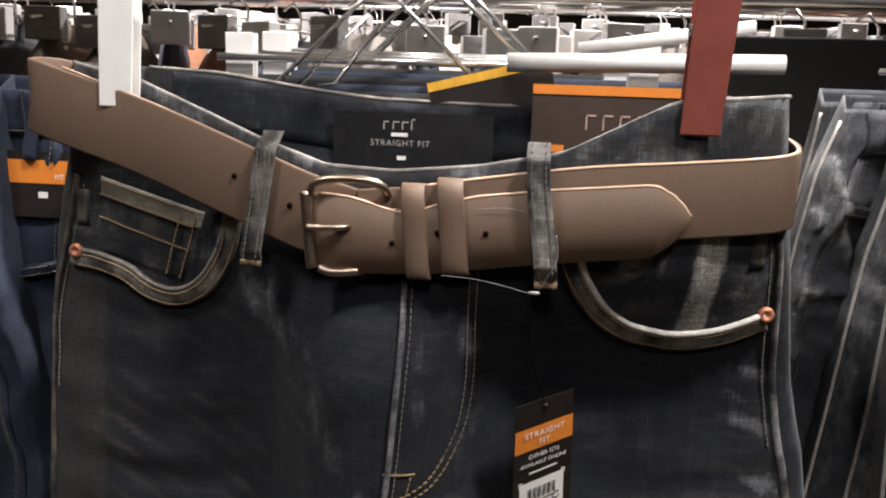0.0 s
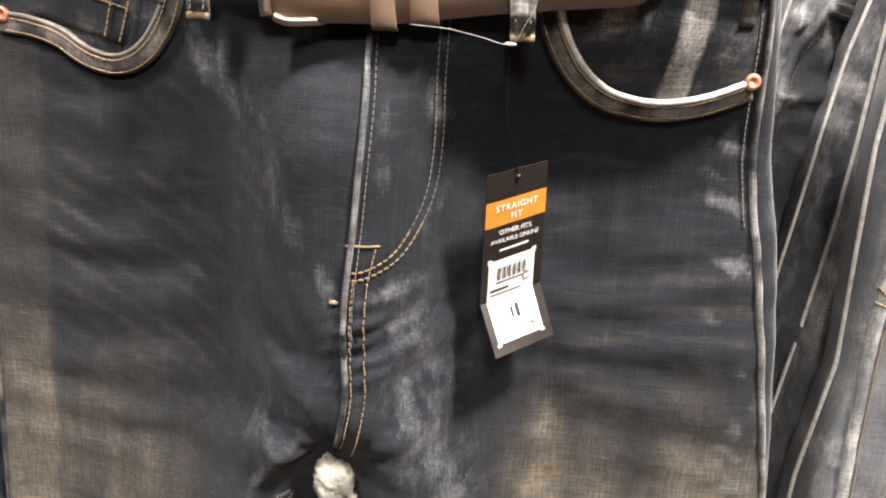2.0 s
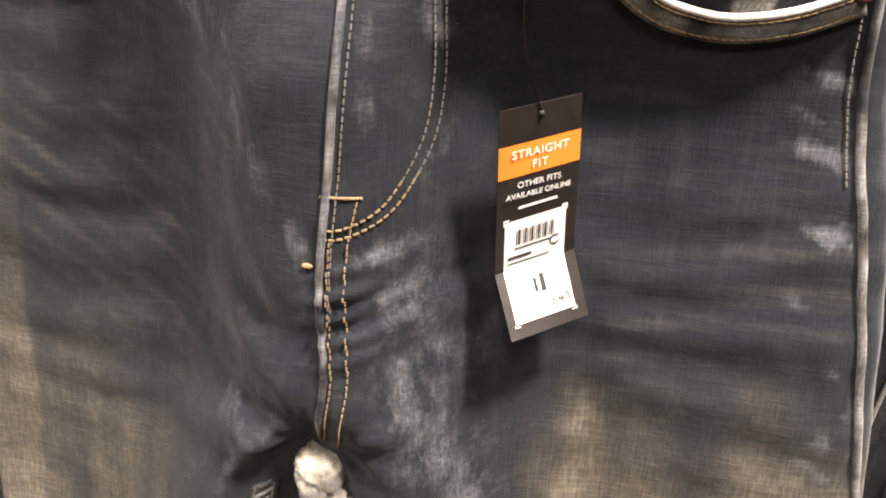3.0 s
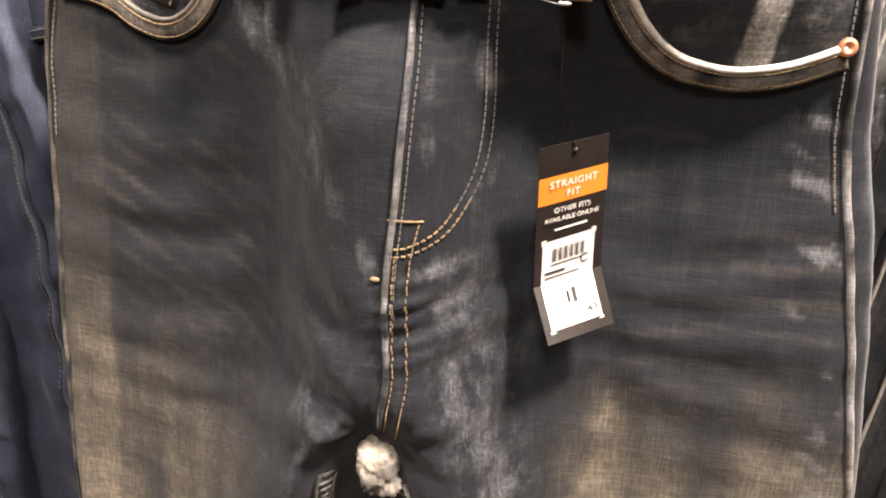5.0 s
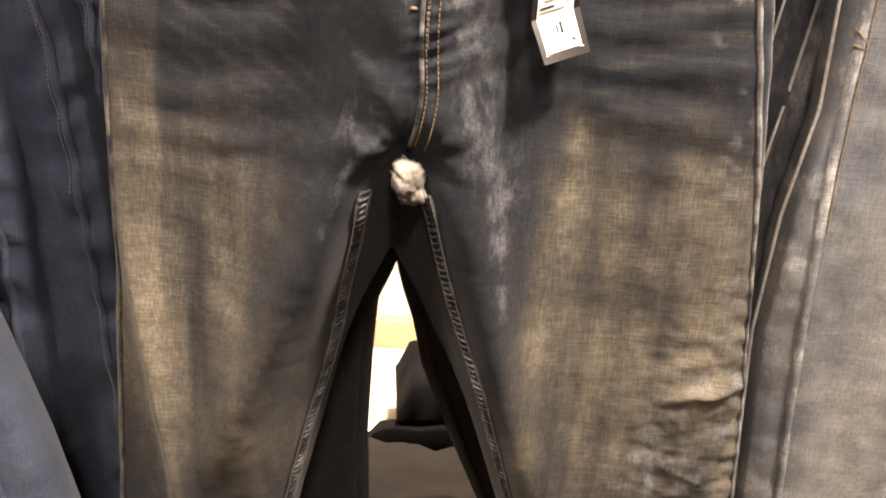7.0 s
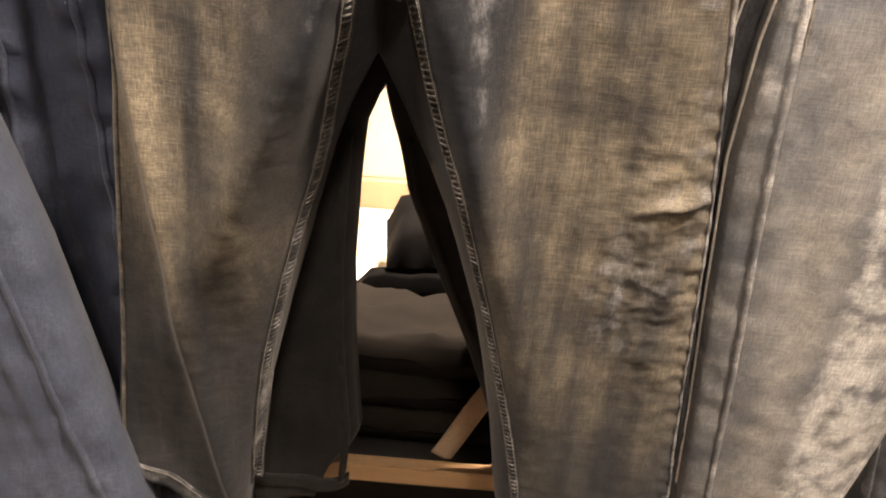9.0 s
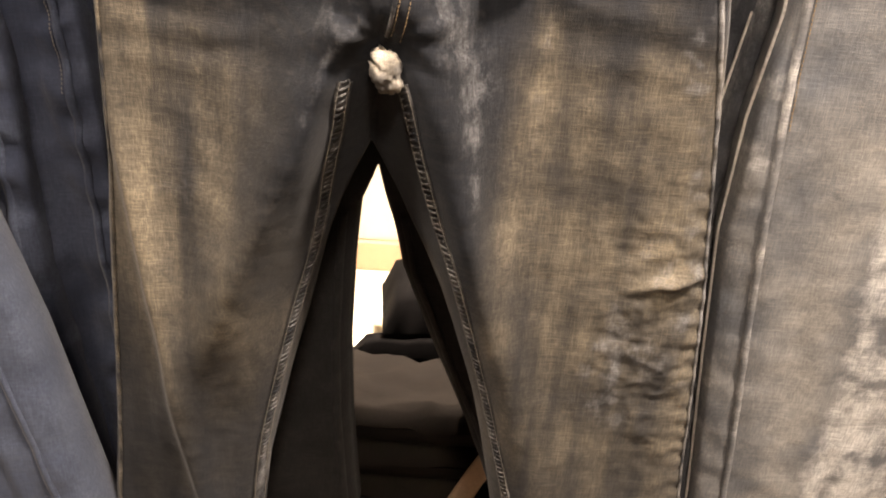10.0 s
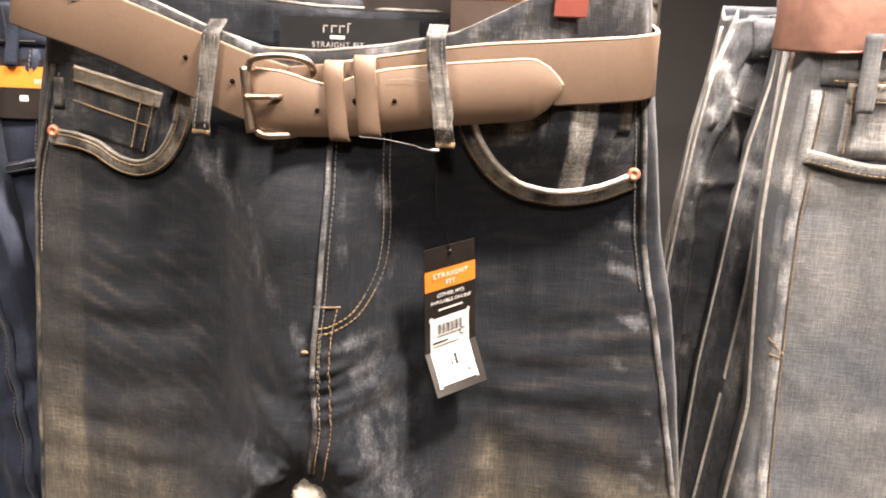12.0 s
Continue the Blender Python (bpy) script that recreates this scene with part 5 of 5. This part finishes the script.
def tag_words(text, u, v, size, mat, spacing=1.0):
    a, b = (TL, TR) if v <= 1 else (BL, BR)
    c, d = (BL, BR) if v <= 1 else (CL, CR)
    x = (b - a).normalized()
    down = (c - a).normalized()
    n = x.cross(-down).normalized()
    p = on_tag(u, v, 0.0009)
    y = -down
    m = Matrix(((x.x, y.x, n.x, p.x), (x.y, y.y, n.y, p.y), (x.z, y.z, n.z, p.z), (0, 0, 0, 1)))
    return words(text, size, m, mat, tag, "printed_words", "", spacing)


tcard = part("card", tag_patch(0, 1, 0, 2, 0.0, 0.0006), CARD, tag, "matt black card with a crease", False)
part("orange_band", tag_patch(0, 1, 0.205, 0.398, 0.0004), ORANGE, tag, "", False)
tag_words("STRAIGHT", 0.5, 0.268, 0.0055, WHITE, 1.12)
tag_words("FIT", 0.5, 0.345, 0.0055, WHITE, 1.12)
tag_words("OTHER FITS", 0.5, 0.455, 0.0041, WHITE)
tag_words("AVAILABLE ONLINE", 0.5, 0.520, 0.0037, WHITE)
part("web_line", tag_patch(0.26, 0.74, 0.588, 0.604, 0.0005), WHITE, tag, "", False)
label = part("price_label", tag_patch(0.10, 0.86, 0.672, 1.80, 0.0005), WHITE, tag, "white price label", False)
bm = bmesh.new()
u, k = 0.24, 0
while u < 0.72:
    w = (0.010, 0.018, 0.008, 0.024)[(k * 7 + k // 3) % 4]
    for q in (tag_patch(u, u + w, 0.735, 0.835, 0.0009),):
        me = bpy.data.meshes.new("bar")
        q.to_mesh(me), q.free()
        bm.from_mesh(me)
        bpy.data.meshes.remove(me)
    u += w + (0.014, 0.009, 0.02)[k % 3]
    k += 1
part("barcode", bm, INK, label, "", False)
for u0, u1, v0, v1 in ((0.22, 0.70, 0.852, 0.862), (0.14, 0.44, 0.905, 0.925), (0.14, 0.66, 0.948, 0.958), (0.42, 0.46, 1.22, 1.42), (0.50, 0.56, 1.18, 1.44)):
    part("print_line", tag_patch(u0, u1, v0, v1, 0.0009), INK, label, "", False)
bm = bmesh.new()
pts = []
for a in np.linspace(0.4, 5.6, 20):
    pts.append(on_tag(0.73 + 0.055 * math.cos(a), 0.87 + 0.030 * math.sin(a), 0.0010))
part("ring_mark", tube(bm, pts, 0.0003, 5), INK, label)
tag_words("£40", 0.70, 1.62, 0.0062, INK)
for u0, v0, du, dv in ((0.08, 0.655, 1, 1), (0.88, 0.655, -1, 1), (0.08, 1.84, 1, -1), (0.88, 1.84, -1, -1)):
    for w, h in ((0.07, 0.012), (0.015, 0.04)):
        ua, ub = sorted((u0, u0 + du * w))
        va, vb = sorted((v0, v0 + dv * h))
        part("corner_mark", tag_patch(ua, ub, va, vb, 0.0005), WHITE, tag, "", False)
bm = bmesh.new()
hole = on_tag(0.5, 0.055, 0.0005)
bmesh.ops.create_uvsphere(bm, u_segments=12, v_segments=6, radius=0.0014, matrix=Matrix.Translation(hole))
part("punched_hole", bm, INK, tag)
part("cord", tube(bmesh.new(), smooth_line([tuple(hole), (0.0075, 0.452, 1.358), (0.0055, 0.449, 1.384), (0.0052, 0.444, 1.402)], 24), 0.0003, 6), HOLE, tag, "thin black hanging cord")
CLEARP = plain("clear_fastener", (0.34, 0.33, 0.32), 0.2, amount=0.05, bump=0.0)
tie = thing("plastic_fastener", "clear plastic security fastener through the belt loop", "fastener")
part("filament", tube(bmesh.new(), smooth_line([(-0.044, 0.4400, 1.4080), (-0.026, 0.4390, 1.4070), (-0.010, 0.4390, 1.4042), (0.0052, 0.4390, 1.4015), (0.0120, 0.4350, 1.4120), (0.0160, 0.4340, 1.4210), (0.0150, 0.4350, 1.4330)], 40), 0.00019, 5), CLEARP, tie)
part("filament", tube(bmesh.new(), smooth_line([(-0.002, 0.4400, 1.4440), (-0.012, 0.4405, 1.4452), (-0.026, 0.4410, 1.4440)], 16), 0.00013, 5), CLEARP, tie)
bm = bmesh.new()
bmesh.ops.create_icosphere(bm, subdivisions=2, radius=0.0019, matrix=Matrix.Translation((0.0052, 0.4388, 1.4015)) @ Matrix.Diagonal((1.8, 0.7, 0.6, 1)))
part("stub", bm, CLEARP, tie)


# ---- hangers, clips and rails ----
def clip(parent, x, y, z0, z1, w, mat, tilt=0.0):
    """A sprung trouser clip: two tapered jaws with a rounded spine."""
    for dy, name in ((-0.0105, "front_jaw"), (0.0085, "rear_jaw")):
        bm = bmesh.new()
        box(bm, -w / 2, w / 2, dy, dy + 0.0022, 0, z1 - z0, 0.0008)
        for v in bm.verts:
            t = v.co.z / (z1 - z0)
            v.co.x *= 0.94 + 0.10 * t
            v.co.y *= 0.55 + 0.6 * math.sin(math.pi * min(1, t * 1.1)) * 0.9
            v.co = Vector((x + v.co.x + tilt * v.co.z, y + v.co.y, z0 + v.co.z))
        part(name, bm, mat, parent, "", False)
    part("spring", tube(bmesh.new(), [(x - w * 0.4, y, z1 - 0.018), (x + w * 0.4, y, z1 - 0.018)], 0.004, 8), CHROME, parent)


# white stands in for bright reflections on clips and glare on the bars
CLIP_GLARE = plain("clip_and_bar_glare", (0.80, 0.79, 0.77), 0.3, 0.0, 60, 0.05, 0.0)
# satin metal clip; the red reflection on it is put into its colour
CLIP_REFLECT = plain("clip_red_reflection", (0.33, 0.095, 0.075), 0.3, 0.45, 60, 0.12, 0.0)
CLEAR = plain("grey_clear_plastic", (0.30, 0.29, 0.29), 0.15, 0.0, 60, 0.2, 0.0)


def hanger(label, x, y, half, bar_z, hook_z, clips=(), left=None, right=None, spread_at=0.5):
    ob = thing("trouser_hanger", label, "hanger", "hangers")
    a, b = x - half, x + half
    part("bar", tube(bmesh.new(), [(a, y, bar_z), (b, y, bar_z)], 0.0030, 10), CHROME, ob)
    for s in (-1, 1):
        part("wire", tube(bmesh.new(), [(x + s * half * spread_at, y, bar_z), (x + s * 0.022, y, hook_z - 0.03), (x + s * 0.004, y, hook_z - 0.012)], 0.0019, 8), CHROME, ob)
    hook = [(x, y, hook_z - 0.014), (x, y, hook_z + 0.03)] + [(x, y + 0.022 - 0.022 * math.cos(t), hook_z + 0.03 + 0.024 * math.sin(t)) for t in np.linspace(0.3, 3.4, 12)]
    part("hook", tube(bmesh.new(), hook, 0.0019, 8), CHROME, ob)
    return ob


front_hanger = hanger("chrome clip hanger, its clips coloured for the reflections on them", -0.117, 0.648, 0.175, 1.488, 1.592, spread_at=0.57)
part("wire", tube(bmesh.new(), [(-0.125, 0.646, 1.560), (-0.181, 0.646, 1.5035), (-0.150, 0.646, 1.508), (-0.118, 0.646, 1.552)], 0.0017, 8), CHROME, front_hanger)
# glare on the shiny bars is painted as white
part("top_bar", tube(bmesh.new(), [(-0.020, 0.605, 1.5260), (0.165, 0.605, 1.5300)], 0.0065, 12), CLIP_GLARE, front_hanger, "shiny hanger bar, its glare put in as white")
part("top_bar", tube(bmesh.new(), [(0.030, 0.640, 1.5380), (0.150, 0.630, 1.5560)], 0.0050, 12), CLIP_GLARE, front_hanger, "shiny hanger bar, its glare put in as white")
clip(front_hanger, -0.2400, 0.4830, 1.4885, 1.556, 0.0205, CLIP_GLARE, 0.03)
clip(front_hanger, 0.0855, 0.4600, 1.4855, 1.556, 0.0215, CLIP_REFLECT, 0.06)
for k, (x, y, mat) in enumerate(((-0.075, 0.655, CLIP_GLARE), (-0.068, 0.725, CLIP_GLARE), (-0.082, 0.795, CLIP_GLARE))):
    h = hanger("chrome clip hanger of a pair behind", x, y, 0.17, 1.526 + 0.006 * k, 1.600 + 0.006 * k, spread_at=0.40)
    for s in (-1, 1):
        clip(h, x + s * 0.155, y + 0.012, 1.478 + 0.006 * k, 1.545 + 0.006 * k, 0.022, mat)
for k, y in enumerate((0.565, 0.645, 0.71, 0.775)):
    h = hanger("chrome clip hanger on the next arm", 0.44, y, 0.15, 1.535, 1.585)
    for s in (-1, 1):
        clip(h, 0.44 + s * 0.13, y, 1.475, 1.545, 0.022, CLEAR)
for k, y in enumerate((0.58, 0.62, 0.66)):
    h = hanger("chrome clip hanger on the blue denim arm", -0.60, y, 0.16, 1.535, 1.585)
    for s in (-1, 1):
        clip(h, -0.60 + s * 0.14, y, 1.475, 1.545, 0.022, CLEAR)

# the gondola that carries the arms
rack = thing("clothes_rack", "chrome clothes rack with straight face-out arms", "clothes rack")
part("cross_rail", tube(bmesh.new(), [(-1.1, 0.93, 1.615), (1.1, 0.93, 1.615)], 0.012, 14), CHROME, rack)
for x in (-0.60, -0.075, 0.44):
    part("arm", tube(bmesh.new(), [(x, 0.93, 1.615), (x, 0.47 if x != -0.075 else 0.50, 1.622)], 0.0075, 10), CHROME, rack)
for x in (-1.08, 1.08):
    part("post", tube(bmesh.new(), [(x, 0.93, 0.0), (x, 0.93, 1.64)], 0.016, 12), CHROME, rack)

# brown belt on the light grey pair
PINKL = plain("brown_pink_leather", (0.24, 0.125, 0.092), 0.5, scale=120, amount=0.2, bump=0.3)
PINKE = plain("burnished_edge", (0.30, 0.17, 0.12), 0.45, amount=0.1)
belt2 = thing("belt", "brown creased leather belt on the light grey jeans", "belt")
part("strap", strap(bmesh.new(), [(x, near_right.front(x, 1.48) - 0.006, 1.497 + 0.003 * math.sin(40 * x), 0) for x in np.linspace(0.243, 0.62, 18)], 0.046, 0.003, 60), PINKL, belt2)
for dz in (-0.0225, 0.0225):
    rim = [(x, near_right.front(x, 1.48) - 0.0076, 1.497 + dz + 0.003 * math.sin(40 * x)) for x in np.linspace(0.245, 0.618, 30)]
    part("cut_edge", tube(bmesh.new(), rim, 0.0010, 5), PINKE, belt2, "darker burnished leather edge")
# size card on the navy pair
card3 = thing("size_card", "dark size card with an orange band on navy jeans", "label card")
yy = near_left.front(-0.40, 1.42) - 0.003
part("card", box(bmesh.new(), -0.450, -0.371, yy, yy + 0.0008, 1.392, 1.446), CARD, card3, "", False)
part("band", box(bmesh.new(), -0.450, -0.371, yy - 0.0006, yy - 0.0001, 1.420, 1.439), ORANGE, card3, "", False)
part("size_mark", box(bmesh.new(), -0.400, -0.392, yy - 0.0006, yy - 0.0001, 1.408, 1.413), WHITE, card3, "", False)
words("FIT", 0.006, pose(-0.381, yy - 0.0009, 1.4255, 90, 0, 0), WHITE, card3, "lettering")

# ---- racks further into the shop ----
random.seed(7)
COLS = [plain("garment_cloth", c, 0.85, scale=120, amount=0.3, bump=0.3) for c in ((0.02, 0.02, 0.025), (0.10, 0.07, 0.05), (0.30, 0.27, 0.24), (0.035, 0.04, 0.06), (0.16, 0.15, 0.15), (0.45, 0.40, 0.36), (0.25, 0.11, 0.06))]


def garment(x, y, z_top, w, length, mat, turn):
    """A hanging garment seen from its side: a soft folded slab with sloped shoulders."""
    bm = bmesh.new()
    n, m = 10, 14
    cols = []
    for j in range(m + 1):
        v = j / m
        ring = []
        half = w * (0.35 + 0.65 * step(v, 0, 0.12))
        for i in range(2 * n):
            a = math.tau * i / (2 * n)
            r = 0.028 * (0.6 + 0.4 * step(v, 0, 0.1)) + 0.008 * noise.noise(Vector((x * 9 + math.cos(a), y * 9 + math.sin(a), v * 2)))
            ring.append(bm.verts.new((half * math.cos(a), r * math.sin(a), -length * v)))
        cols.append(ring)
    for a, b in zip(cols[:-1], cols[1:]):
        for i in range(2 * n):
            bm.faces.new((a[i], a[(i + 1) % (2 * n)], b[(i + 1) % (2 * n)], b[i]))
    bm.faces.new(cols[0][::-1]), bm.faces.new(cols[-1])
    ob = thing("hanging_garment", "garment on a chrome hanger on a far rail", "clothes", "clothes on the far racks", pose(x, y, z_top, 0, 0, turn))
    part("cloth", bm, mat, ob)
    part("hook", tube(bmesh.new(), [(0, 0, -0.005), (0, 0, 0.05), (0.0, 0.02, 0.075), (0.0, 0.045, 0.06)], 0.003, 6), CHROME, ob)
    part("hanger_bar", tube(bmesh.new(), [(-w * 0.8, 0, 0.004), (0, 0, 0.02), (w * 0.8, 0, 0.004)], 0.004, 6), CHROME, ob)
    for s in (-1, 1):
        part("clip", box(bmesh.new(), s * w * 0.55 - 0.016, s * w * 0.55 + 0.016, -0.036, 0.036, -0.035, 0.028, 0.003), random.choice((CLEAR, CLIP_GLARE, CLEAR)), ob, "clear plastic clip", False)
    return ob


for ry, rz, n, x0, x1 in ((1.75, 1.62, 22, -1.35, 1.35), (2.7, 1.72, 24, -2.0, 2.0), (3.7, 1.8, 22, -2.6, 2.6)):
    far = thing("far_rack", "chrome garment rail standing further in the shop", "clothes rack")
    part("rail", tube(bmesh.new(), [(x0 - 0.15, ry, rz + 0.07), (x1 + 0.15, ry, rz + 0.07)], 0.012, 10), CHROME, far)
    for x in (x0 - 0.12, x1 + 0.12):
        part("upright", tube(bmesh.new(), [(x, ry, 0.0), (x, ry, rz + 0.09)], 0.014, 10), CHROME, far)
    for k in range(n):
        x = x0 + (x1 - x0) * (k + 0.3 * random.random()) / n
        garment(x, ry - 0.03, rz - 0.02 * random.random(), random.uniform(0.16, 0.22), random.uniform(0.7, 0.95), random.choice(COLS), 90 + random.uniform(-35, 35))
# tall panel added behind the next arm to keep the background dark
tagged(mesh_object("backdrop_panel", box(bmesh.new(), 0.29, 1.3, 1.44, 1.48, 0.0, 1.615, 0.004), DARKW, False), "tall matt black panel added as a dark backdrop", "wall", "", "structure")
